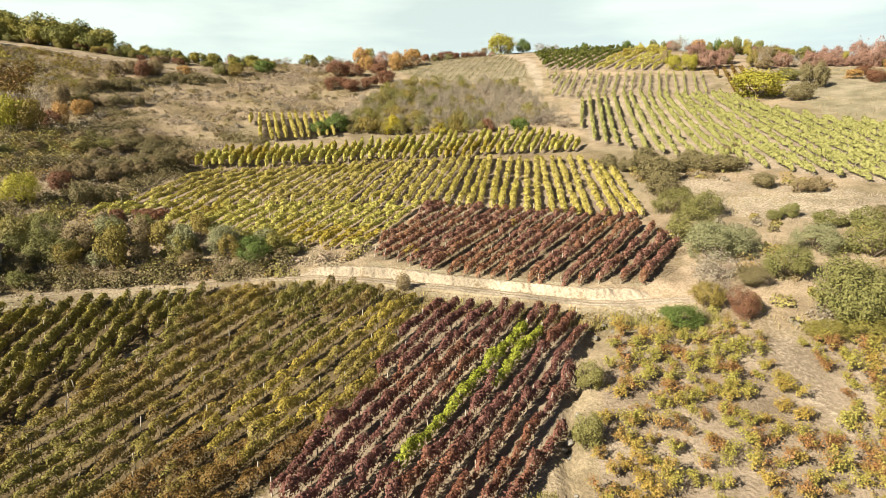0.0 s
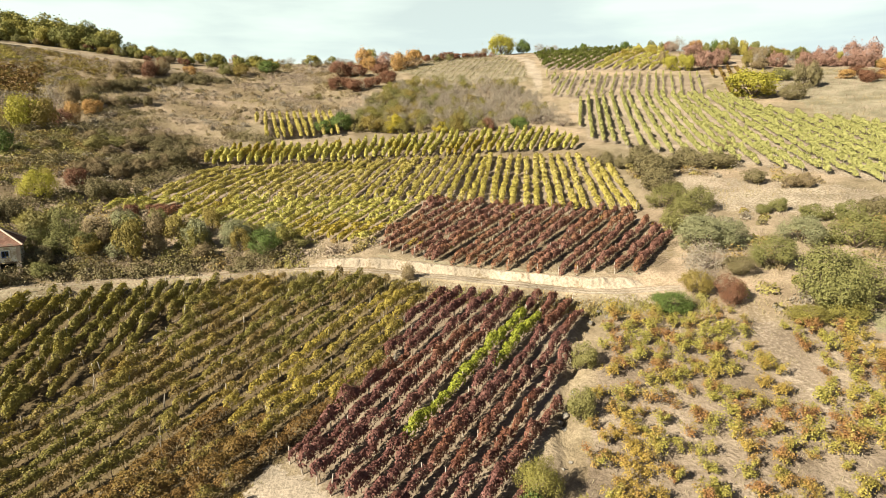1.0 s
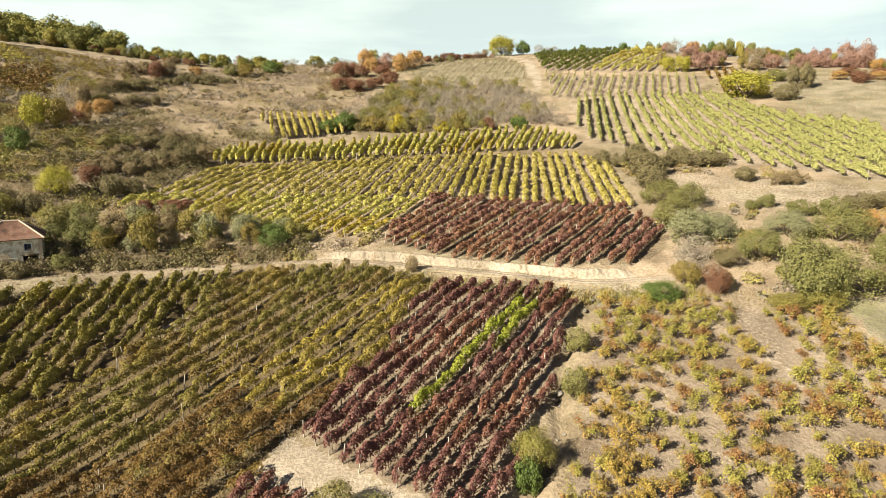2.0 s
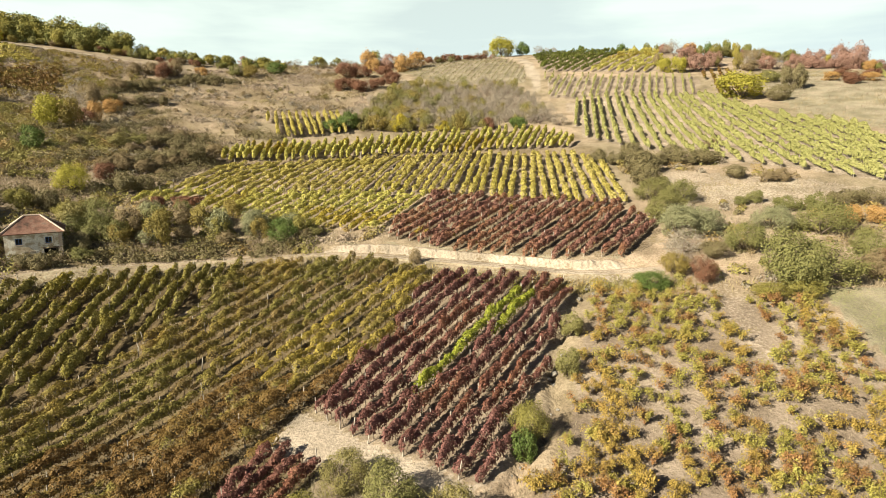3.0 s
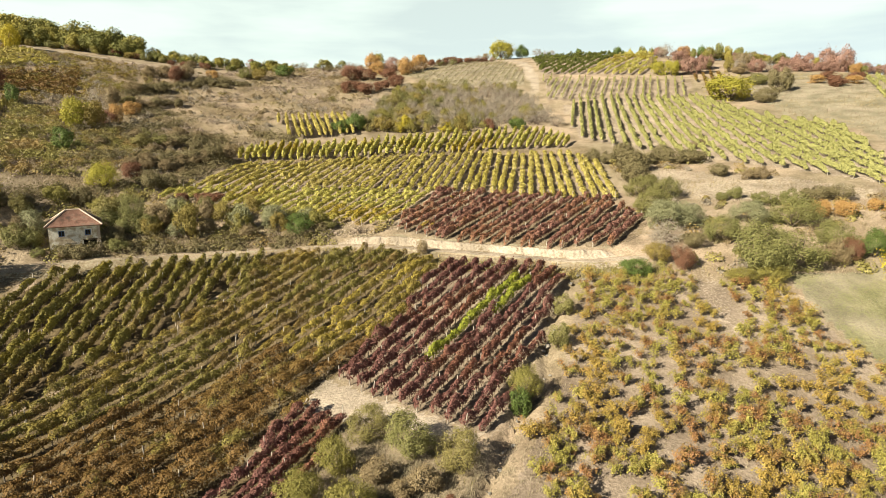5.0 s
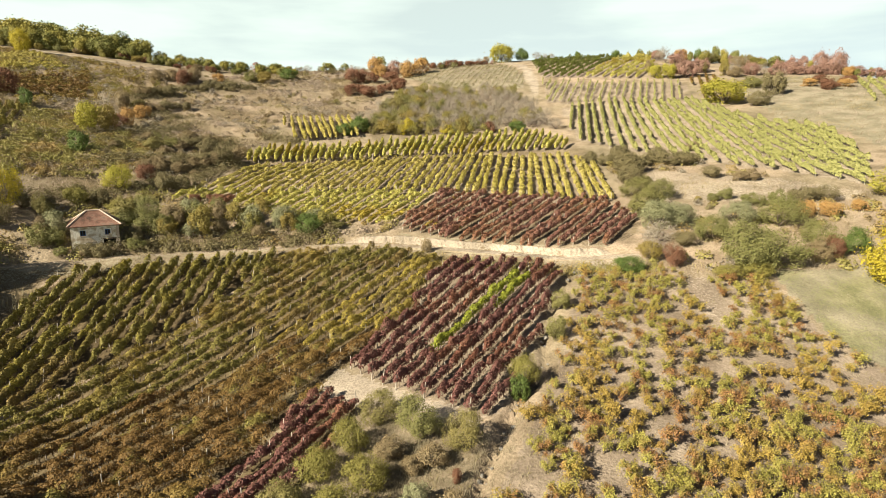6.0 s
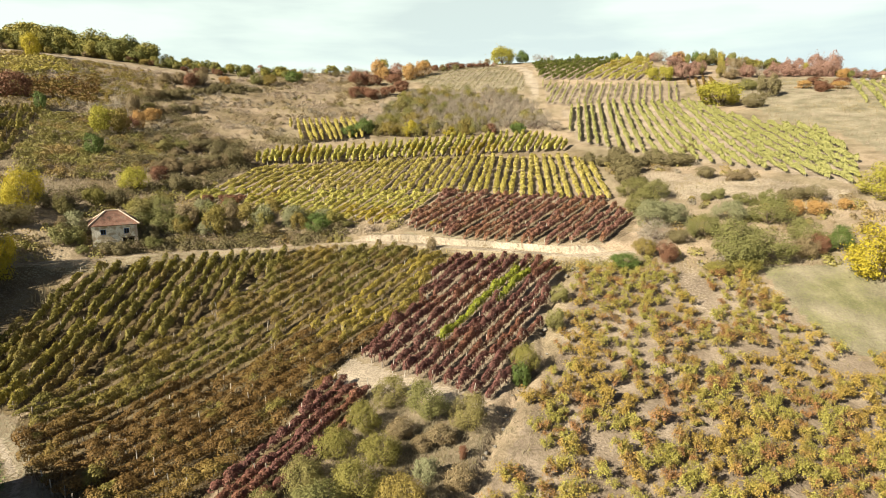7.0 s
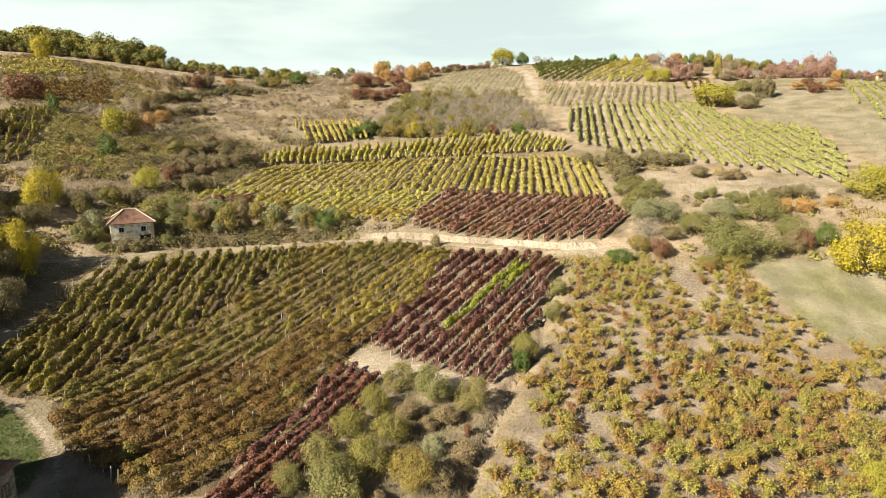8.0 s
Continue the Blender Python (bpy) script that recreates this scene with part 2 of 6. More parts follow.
BUSH = {
    "yellow": leaf_material("bright yellow leaves", [(0.38, 0.305, 0.030), (0.48, 0.39, 0.040), (0.31, 0.265, 0.030)], glow=0.3),
    "lemon": leaf_material("yellow green leaves", [(0.31, 0.28, 0.042), (0.39, 0.345, 0.052), (0.26, 0.245, 0.042)], glow=0.25),
    "gold": leaf_material("yellow olive leaves", [(0.15, 0.138, 0.036), (0.225, 0.192, 0.046), (0.185, 0.165, 0.041)], [(0.25, 0.18, 0.046), (0.19, 0.15, 0.039)], patch=(0.4, 0.8), single=False),
    "olive": leaf_material("olive green leaves", [(0.130, 0.130, 0.042), (0.19, 0.18, 0.062), (0.16, 0.15, 0.05)], [(0.22, 0.18, 0.062), (0.175, 0.15, 0.05)], patch=(0.4, 0.9), single=False),
    "grey": leaf_material("grey green leaves", [(0.165, 0.168, 0.083), (0.255, 0.25, 0.14), (0.20, 0.19, 0.095)]),
    "green": leaf_material("green leaves", [(0.066, 0.10, 0.022), (0.115, 0.155, 0.034), (0.09, 0.122, 0.03)]),
    # dark leaves, darkened further for the shade within the hedge bands
    "dark": leaf_material("dark green brown leaves", [(0.118, 0.100, 0.046), (0.165, 0.138, 0.064), (0.19, 0.15, 0.077)]),
    "brown": leaf_material("brown leaves", [(0.17, 0.125, 0.068), (0.255, 0.185, 0.105), (0.21, 0.165, 0.08)]),
    "rust": leaf_material("rust red leaves", [(0.14, 0.062, 0.038), (0.21, 0.098, 0.056), (0.17, 0.088, 0.05)]),
    "orange": leaf_material("orange leaves", [(0.33, 0.175, 0.07), (0.43, 0.25, 0.095), (0.37, 0.25, 0.075)]),
    "red": leaf_material("dull red leaves", [(0.22, 0.112, 0.098), (0.30, 0.165, 0.135), (0.26, 0.158, 0.11), (0.33, 0.215, 0.155)]),
    "bare": leaf_material("sparse grey brown leaves", [(0.21, 0.175, 0.143), (0.295, 0.248, 0.20), (0.245, 0.215, 0.143)]),
    "oak": leaf_material("oak leaves turning", [(0.12, 0.13, 0.036), (0.175, 0.175, 0.05), (0.21, 0.19, 0.052)], [(0.25, 0.215, 0.045), (0.31, 0.25, 0.05)], patch=(0.5, 1.0), single=False),
}
BUSHVINE = leaf_material("yellow and orange bush vine leaves", [(0.245, 0.22, 0.05), (0.33, 0.29, 0.062), (0.20, 0.19, 0.048), (0.29, 0.225, 0.055)],
                         [(0.25, 0.12, 0.045), (0.19, 0.08, 0.048), (0.33, 0.185, 0.055), (0.17, 0.105, 0.045)], 0.42, (0.48, 0.58),
                         third=[(0.29, 0.20, 0.048), (0.345, 0.25, 0.054), (0.25, 0.155, 0.042)], third_scale=0.16, third_cut=(0.50, 0.62))

# ================= the hillside =================
# heights of a coarse lattice that fans out uphill; the ground is a smooth surface through it
SLOPE = np.array([
    (-17.0, -16.9, -16.9, -16.5, -15.8, -14.7, -13.4, -12.7, -12.7),
    (-12.9, -11.8, -11.3, -10.9, -10.8, -10.5, -10.3, -11.0, -12.5),
    (-8.3, -6.2, -4.7, -5.1, -5.9, -5.4, -8.4, -10.3, -11.0),
    (-0.4, 1.6, 4.3, -1.8, -2.0, 2.6, -10.2, -9.4, -4.2),
    (12.5, 3.2, -5.8, -2.6, 1.1, 1.9, -4.1, 2.3, 10.8),
    (29.6, 20.3, 12.8, 2.7, 9.0, 14.6, 17.0, 22.5, 29.2),
    (49.5, 39.6, 34.5, 20.8, 18.5, 23.4, 27.5, 37.4, 41.5),
    (67.3, 59.6, 45.2, 34.8, 32.3, 40.4, 54.4, 48.8, 35.7),
    (68.3, 80.5, 87.9, 63.7, 67.8, 78.7, 55.3, 32.1, 12.3),
    (51.7, 49.6, 47.3, 57.4, 68.4, 66.9, 34.7, 7.1, -13.4),
    (26.1, 16.6, 11.4, 15.1, 16.5, 15.2, 6.6, -11.7, -32.9),
])


def ground_smooth(x, y):
    y = np.clip(y, -40, 380)
    a = (np.clip(x / (y + 70), -0.9, 0.9) + 0.9) / 1.8 * 6
    b = np.log((y + 100) / 60) / math.log(8) * 8
    i = np.clip(np.floor(a).astype(int), 0, 5)
    j = np.clip(np.floor(b).astype(int), 0, 7)

    def weights(f):
        return ((1 - f) ** 3 / 6, (3 * f ** 3 - 6 * f ** 2 + 4) / 6, (-3 * f ** 3 + 3 * f ** 2 + 3 * f + 1) / 6, f ** 3 / 6)
    wu, wv = weights(a - i), weights(b - j)
    z = 0
    for q in range(4):
        for r in range(4):
            z = z + wu[q] * wv[r] * SLOPE[j + r, i + q]
    return z


def smooth_line(points, step=1.0):
    """A curve through the points, sampled about every step metres."""
    p = np.array([points[0], *points, points[-1]], float)
    out = []
    for k in range(1, len(p) - 2):
        n = max(2, int(np.hypot(*(p[k + 1] - p[k])) / step))
        for f in np.arange(n) / n:
            out.append(0.5 * (2 * p[k] + (p[k + 1] - p[k - 1]) * f + (2 * p[k - 1] - 5 * p[k] + 4 * p[k + 1] - p[k + 2]) * f ** 2
                              + (3 * p[k] - p[k - 1] - 3 * p[k + 1] + p[k + 2]) * f ** 3))
    out.append(p[-1])
    return np.array(out)


def nearest(x, y, line):
    """Distance to a line, signed to be positive on its left, and the index of its nearest point."""
    shape = np.shape(x)
    x, y = np.ravel(x), np.ravel(y)
    best = np.full(len(x), 1e9)
    idx = np.zeros(len(x), int)
    for k, (px, py) in enumerate(line):
        d = (x - px) ** 2 + (y - py) ** 2
        m = d < best
        best[m], idx[m] = d[m], k
    t = np.gradient(line, axis=0)
    t /= np.linalg.norm(t, axis=1)[:, None]
    side = t[idx, 0] * (y - line[idx, 1]) - t[idx, 1] * (x - line[idx, 0])
    return (np.sign(side) * np.sqrt(best)).reshape(shape), idx.reshape(shape)


def ease(a, b, v):
    f = np.clip((v - a) / (b - a), 0, 1)
    return f * f * (3 - 2 * f)


ROAD = smooth_line([(-112, 44), (-84, 57), (-65.3, 67.3), (-54.7, 72.6), (-40.4, 77.5), (-24.3, 79.3), (-13, 78.2), (-2.1, 74.1), (8, 69.3), (17.4, 65.5), (26, 64.2), (31, 63.8)])
lean_way = np.gradient(ROAD, axis=0)
lean_way /= np.linalg.norm(lean_way, axis=1)[:, None]
ROAD = ROAD + 1.35 * np.stack([-lean_way[:, 1], lean_way[:, 0]], -1)
ROAD_Z = ground_smooth(ROAD[:, 0], ROAD[:, 1])
TRACK = smooth_line([(-70, 42), (-62, 35), (-56.8, 31), (-50.8, 27.2), (-45.4, 22), (-42.3, 18.6), (-40.1, 13.3), (-40, 4), (-44, -12)])
DITCH = smooth_line([(18.4, 63.2), (17.3, 61), (14.3, 56.3), (12.0, 50), (10.3, 44.6), (9.3, 38.0), (5.2, 31.5), (3.6, 27.4), (1.6, 22.4), (-0.4, 16), (-3, 8)])
SANDPATH = smooth_line([(27, 268), (28.5, 259.5), (32.6, 248), (33.6, 232), (32.8, 218), (31.9, 205), (29.5, 192), (33, 176)])
TERRACE = smooth_line([(-66, 112), (-54, 121.5), (-38, 128.2), (-16, 134.5), (4, 136.5), (18, 135), (33, 132.5)])
HILLTRACK = smooth_line([(-205, 236), (-180, 233), (-150, 233), (-122, 231), (-96, 224)])


def ground_z(x, y):
    x, y = np.asarray(x, float), np.asarray(y, float)
    z = ground_smooth(x, y)
    near = (np.abs(y - 65) < 45) & (x < 50) & (x > -125)
    if near.any():
        d, k = nearest(x, y, ROAD)
        end = ease(34, 26, x)
        rz = ROAD_Z[k]
        cut = z + 0.40 * ease(16, 4, d) * (0.3 + 0.7 * ease(-26, -12, x))
        low = z - 0.25 * ease(-12, -3, d)
        bank = ease(1.6, 3.4, d)
        side = ease(-1.3, -2.5, d)
        rz = rz - 0.16
        road = rz + (cut - rz) * bank + (low - rz) * side
        z = np.where(near, z + (road - z) * end, z)
        d, k = nearest(x, y, DITCH)
        z = z - np.where(near | (y < 70), 1.25 * np.exp(-(d / 0.6) ** 2), 0)
    d, k = nearest(x, y, TERRACE)
    z = z + np.where(np.abs(d) < 14, 0.4 * ease(-0.2, 1.6, d) * ease(13, 3, d) - 0.2 * ease(-9, -1, d) * ease(0.8, -0.4, d), 0)
    hill = ease(-42, -62, x) * ease(98, 112, y) * ease(236, 212, y)
    z = z + hill * (0.65 * np.sin((y - 0.45 * x) * 0.27 + 0.8 * np.sin(x * 0.09)) + 0.3 * np.sin((y - 0.3 * x) * 0.61 + x * 0.1))
    z = z + 0.10 * np.sin(x * 0.31 + 1.3 * np.sin(y * 0.17)) * np.sin(y * 0.37 + x * 0.11) + 0.05 * np.sin(x * 1.3 + y * 0.7) * np.sin(y * 1.1 - x * 0.4)
    return z


def inside(x, y, poly):
    x, y = np.asarray(x, float), np.asarray(y, float)
    hit = np.zeros(x.shape, bool)
    for k in range(len(poly)):
        (ax, ay), (bx, by) = poly[k - 1], poly[k]
        if ay == by:
            continue
        hit ^= ((ay > y) != (by > y)) & (x < (bx - ax) * (y - ay) / (by - ay) + ax)
    return hit


# outlines of the plots, in plan
WEST_UPPER = [(-62.2, 66.8), (-51.5, 71.8), (-38, 76.5), (-31, 77.6), (-35.8, 63.8), (-38.7, 55.3), (-44.9, 44.6), (-51.4, 31.8), (-56.0, 31.4), (-63.0, 36.3), (-64.0, 45.8), (-62.5, 57.0)]
WEST_LOWER = [(-35.2, 63.8), (-30.0, 77.7), (-11.5, 76.7), (-2.4, 72.2), (-7.3, 53.4), (-14.0, 42.2), (-16.6, 37.0), (-20.9, 26.5), (-25.2, 13.4), (-31, 12.6), (-39.6, 18.6), (-45.8, 23.8), (-51.0, 30.8), (-44.2, 44.6), (-38.2, 55.3)]
WINE_PLOT = [(-2.8, 70.4), (4, 68.0), (16.2, 63.5), (13.2, 55), (9.4, 43.6), (3.0, 29.6), (1.6, 29.8), (-2.7, 33.2), (-8.5, 37.0), (-14.2, 42.6), (-7.2, 53.0)]
WINE_STRIP = [(-16.6, 36.4), (-11.4, 34.2), (-12.8, 28.0), (-17.9, 13.6), (-21.2, 4), (-28.6, 4), (-24.4, 14.3), (-20.4, 26.0)]
WINE_UPPER = [(-11.4, 85.8), (-1.9, 106.0), (11, 100.4), (29.2, 92.8), (33.2, 78.6), (30.0, 72.4), (24.4, 69.0), (13.9, 71.2), (-1.6, 78.7)]
AMBER_PLOT = [(-58.2, 102.0), (-54.9, 109.5), (-52.1, 118), (-51.2, 122.8), (-38, 128.0), (-17.7, 135), (6, 136.6), (30.3, 130.0), (35.2, 122.3), (33.1, 93.3), (28.6, 92.6), (11, 100.6), (-1.9, 106.4), (-15, 108), (-34, 108), (-52, 105.5)]
TERRACE_PLOT = [(-58.0, 122.4), (-50.5, 138.5), (-40.5, 143), (-16.2, 150.5), (-1.1, 155.8), (26.1, 155.8), (31.6, 146.0), (32.3, 135.0), (15.0, 137.2), (-15.2, 136.2), (-37.5, 129.6)]
AMBER_LOW = [(-58.2, 101.8), (-58.1, 97.2), (-53.3, 98.9), (-49.2, 103.2), (-47.0, 101.8), (-46.0, 97.7), (-26.3, 91.5), (-13.7, 88.0), (-11.7, 89.2), (-2.4, 105.6), (-15, 107.5), (-34, 107.5), (-52, 105)]
WINE_PATCH = [(-53.1, 98.0), (-48.9, 102.6), (-47.3, 101.4), (-46.4, 97.4), (-49.7, 96.0)]
GOLD_PLOT = [(-55.1, 171.2), (-33.0, 178.5), (-26.4, 158.9), (-45.5, 150.4)]
EAST_ROWS = [(37.5, 183.0), (52.2, 184.3), (80.8, 174.3), (86.5, 146), (97.3, 129.7), (90, 104), (79.8, 88.5), (69.7, 102.0), (40.5, 135.6), (35.6, 147)]
CREST_ROWS = [(37.2, 222.0), (74.8, 209.0), (88, 236), (91, 262), (38, 262)]
STAKES = [(36.0, 214.6), (87.4, 199.0), (78.6, 176.7), (34.0, 188.2)]
CREST_EAST = [(89.0, 203.3), (99.0, 205.2), (91.1, 172.4), (83.3, 172.0)]
BUSH_PLOT = [(18.8, 60.3), (30, 59), (41.6, 55.0), (44.2, 48.2), (45.3, 38.3), (60.4, 35.5), (52, 12), (40, 3), (-1.8, 4.0), (1.2, 17), (5.2, 25.4), (10.6, 37.4), (13.6, 47.5)]
MEADOW = [(45.3, 58.2), (56, 58.6), (74, 62), (80, 44), (66, 36.0), (53.4, 37.4), (46.3, 38.9), (44.9, 48.2)]
STUBBLE = [(-19.0, 235.7), (-6, 258), (10, 268), (26, 258), (30.6, 236), (29.6, 208.7), (-0.5, 215.1)]
THICKET = [(-24.1, 193.7), (-14.4, 213.5), (22.0, 206.7), (28.4, 188.3), (30.9, 166.3), (17.1, 160.9), (-23.0, 161.0), (-28.7, 165.1)]
DRY_EAST = [(43.5, 112.6), (67.4, 97.8), (77.7, 85.8), (70.9, 82.0), (56.7, 83.6), (40.8, 90.5)]
BARE_BANK = [(-17.2, 37.0), (-15.0, 42.4), (-8.6, 37.4), (-2.7, 33.4), (1.8, 30.0), (1.2, 28.2), (-4.5, 31.2), (-8.5, 33.2), (-12.5, 34.6)]
BARE_SHOULDER = [(1.8, 28.8), (7.2, 31.1), (7.9, 27.4), (6.4, 21.5), (3.0, 17.6), (-0.2, 14.1), (-2.8, 12.9), (0.2, 20.3)]
BARE_PATH = [(33.2, 64.5), (35.9, 64.0), (35.4, 57.8), (35.1, 52.4), (33.6, 45.7), (31.1, 44.4), (31.8, 51.7), (31.8, 58.4)]
EAST_FIELD = [(100, 195), (137.7, 206.9), (160, 190), (150, 120), (98, 100), (99.9, 128.8), (92.4, 146.5)]
HILL_PLOTS = [[(-176.1, 200.8), (-170.9, 226.7), (-146.4, 210.0), (-155.5, 191.0)], [(-140.2, 160.8), (-152.1, 186.5), (-132.9, 200.2), (-116.4, 167.7)]]
SHADE_ROWS = [(-114, 94), (-131.6, 122.9), (-126, 150), (-120.1, 147.4), (-105.9, 117.7), (-100.2, 101.3)]
WEST_BRAMBLE = [(-91.9, 104.5), (-90.4, 92), (-104, 112), (-118, 145.2), (-106.3, 148.8), (-97, 130)]

HILL_WEST = [(-196, 190), (-186, 226), (-150, 227), (-122, 222), (-104, 205), (-112, 176), (-122, 150), (-150, 158)]
WEST_SLOPE = [(-70, 100), (-60, 118), (-52, 146), (-56, 172), (-30, 182), (-24, 212), (-40, 250), (-90, 232), (-128, 230), (-180, 228), (-190, 180), (-130, 130), (-100, 96), (-84, 84)]
ROADSIDE = [(-64, 70), (-40, 80.5), (-13, 84), (-11, 88), (-27, 92), (-60, 101), (-72, 92), (-76, 74)]
LAWN = [(-41.2, 13), (-43.2, 18.6), (-46.6, 22.4), (-51.8, 27.4), (-58, 31.6), (-70, 36), (-66, 20), (-56, 8), (-42, 10)]
TRACKSIDE = [(-56, 33.5), (-49.6, 30.2), (-41.9, 21.4), (-37.5, 18.6), (-30, 17), (-30, 9), (-40, 10), (-44.6, 21.4), (-52.4, 29)]
LOT = [(-84, 62), (-66, 66), (-62, 58), (-64, 46), (-74, 44)]


def build_ground():
    # fans out uphill like the lattice, finer where the camera passes nearest
    ys = [-70.0]
    while ys[-1] < 430:
        ys.append(ys[-1] + (3.0 if ys[-1] < -5 else 0.5 + max(0, ys[-1] - 20) * 0.012))
    ys = np.array(ys)
    us = np.linspace(-1.05, 1.05, 330)
    Y = np.repeat(ys[:, None], len(us), 1)
    X = us[None, :] * (np.maximum(Y, -40) + 75)
    Z = ground_z(X, Y)
    soil, sand, turf, humus_shade = (np.zeros(X.shape) for k in range(4))
    for poly in (WEST_UPPER, WEST_LOWER, WINE_PLOT, WINE_STRIP, WINE_UPPER, AMBER_PLOT, TERRACE_PLOT, EAST_ROWS, CREST_ROWS, BUSH_PLOT, GOLD_PLOT, STAKES):
        soil[inside(X, Y, poly)] = 0.55
    soil[inside(X, Y, BUSH_PLOT)] = 0.62
    soil[inside(X, Y, WEST_LOWER)] = 0.38
    # dark weedy soil, with the shade between the rows put into its tone
    humus_shade[inside(X, Y, WEST_LOWER)] = 0.60
    humus_shade[inside(X, Y, WEST_UPPER)] = 0.70
    humus_shade[inside(X, Y, WINE_STRIP)] = 0.85
    humus_shade[inside(X, Y, WINE_PLOT)] = 0.34
    humus_shade[inside(X, Y, WINE_UPPER)] = 0.46
    humus_shade[inside(X, Y, AMBER_LOW)] = 0.16
    humus_shade[inside(X, Y, AMBER_PLOT)] = 0.10
    humus_shade[inside(X, Y, TERRACE_PLOT)] = 0.20
    turf[inside(X, Y, STUBBLE)] = 0.55
    turf[inside(X, Y, MEADOW)] = 0.85
    turf[inside(X, Y, EAST_FIELD)] = 0.60
    turf[inside(X, Y, TRACKSIDE)] = 0.44
    humus_shade[inside(X, Y, WEST_SLOPE)] = 0.36 + 0.16 * np.sin(X[inside(X, Y, WEST_SLOPE)] * 0.11 + Y[inside(X, Y, WEST_SLOPE)] * 0.23)
    humus_shade[inside(X, Y, ROADSIDE)] = 0.34
    humus_shade[inside(X, Y, HILL_WEST)] = 0.42
    humus_shade[inside(X, Y, WEST_BRAMBLE)] = 0.45
    # ground darkened in colour where the lot and the hill rows lie shaded
    humus_shade[inside(X, Y, LOT)] = 0.5
    humus_shade[inside(X, Y, SHADE_ROWS)] = 0.75
    d, k = nearest(X, Y, ROAD)
    on = ease(36, 28, X)
    turf = np.maximum(turf, ease(0.8, 1.4, -d) * ease(6, 4, -d) * 0.42 * on)
    humus_shade = np.maximum(humus_shade, ease(1.4, 2.2, -d) * ease(6, 4, -d) * 0.62 * on)
    humus_shade = np.maximum(humus_shade, ease(1.2, 1.9, d) * ease(8, 6, d) * 0.52 * ease(-18, -26, X) * ease(-66, -60, X))
    sand = np.maximum(sand, ease(1.2, 1.6, d) * ease(4.5, 3.0, d) * 0.24 * on * ease(-32, -20, X))
    for line, w, v in ((SANDPATH, 1.6, 0.62), (HILLTRACK, 1.2, 0.6)):
        d, k = nearest(X, Y, line)
        sand = np.maximum(sand, ease(w + 1.2, w, np.abs(d)) * v * (0.5 + 0.5 * ease(190, 212, Y)))
    d, k = nearest(X, Y, TERRACE)
    humus_shade = np.maximum(humus_shade, ease(6, 3, np.abs(d)) * 0.46)
    d, k = nearest(X, Y, SANDPATH)
    sand = np.maximum(sand, ease(9, 2, np.abs(d + 4)) * 0.34 * ease(205, 225, Y))
    d, k = nearest(X, Y, TRACK)
    sand = np.maximum(sand, ease(0.55, 0.25, np.abs(d - 0.2)) * 0.9 * ease(12, 16, Y))
    turf = np.maximum(turf, ease(0.6, 1.2, -d) * ease(9, 7, -d) * 0.4)
    # ground beyond the track darkened to stand for the shade on the lawn
    humus_shade = np.maximum(humus_shade, ease(0.6, 1.4, -d) * ease(14, 10, -d) * 0.55)
    d, k = nearest(X, Y, DITCH)
    sand = np.maximum(sand, ease(0.5, 1.0, -d) * ease(3.2, 2.0, -d) * 0.30)
    sand[inside(X, Y, BARE_BANK)] = 0.78
    sand[inside(X, Y, BARE_SHOULDER)] = 0.14
    sand[inside(X, Y, BARE_PATH)] = 0.36
    sand = np.maximum(sand, np.where(inside(X, Y, [(18.6, 64.6), (25, 65), (26, 62), (23, 60.6), (19.6, 60.2)]), 0.46 + 0.12 * np.sin(X * 2.1 + Y), 0))
    sand = np.maximum(sand, np.where(inside(X, Y, DRY_EAST), 0.48, 0))
    sand = np.maximum(sand, np.where(inside(X, Y, BUSH_PLOT), 0.20, 0))
    sand = np.maximum(sand, np.where(inside(X, Y, EAST_ROWS), 0.40, 0))
    grass = np.where(inside(X, Y, MEADOW), 0.50 + 0.16 * np.sin(X * 0.35 + 1.7 * np.sin(Y * 0.4)) - 0.16 * ease(44, 52, Y) * ease(52, 60, X), 0)
    # kept low so the darkened ground shows through as shade
    grass[inside(X, Y, LAWN)] = 0.48
    nx = len(us)
    verts = np.stack([X, Y, Z], -1).reshape(-1, 3)
    i = np.arange(len(ys) - 1)[:, None] * nx + np.arange(nx - 1)[None, :]
    quads = np.stack([i, i + 1, i + nx + 1, i + nx], -1).reshape(-1, 4)
    # an outer apron out to the horizon
    rim = np.concatenate([np.arange(nx), np.arange(1, len(ys)) * nx + nx - 1, (len(ys) - 1) * nx + np.arange(nx - 2, -1, -1), np.arange(len(ys) - 2, 0, -1) * nx])
    far = verts[rim].copy()
    mid = np.array([0.0, 150.0])
    ring2 = far.copy()
    ring2[:, :2] = mid + (far[:, :2] - mid) * 2.0
    ring2[:, 2] = far[:, 2] * 0.3 - 14
    ring3 = far.copy()
    ring3[:, :2] = mid + (far[:, :2] - mid) * 11.0
    ring3[:, 2] = -40
    n0, n = len(verts), len(rim)
    verts = np.vstack([verts, ring2, ring3])
    a, b2 = np.arange(n), (np.arange(n) + 1) % n
    q1 = np.stack([rim[a], n0 + a, n0 + b2, rim[b2]], -1)
    q2 = np.stack([n0 + a, n0 + n + a, n0 + n + b2, n0 + b2], -1)
    me = mesh_of("ground", verts, np.vstack([quads, q1, q2]), MAT["ground"], smooth=True)
    for key, v in (("soil", soil), ("sand", sand), ("turf", turf), ("humus_shade", humus_shade), ("grass", grass)):
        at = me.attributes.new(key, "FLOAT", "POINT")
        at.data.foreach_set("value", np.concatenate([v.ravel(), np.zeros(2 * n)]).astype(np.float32))
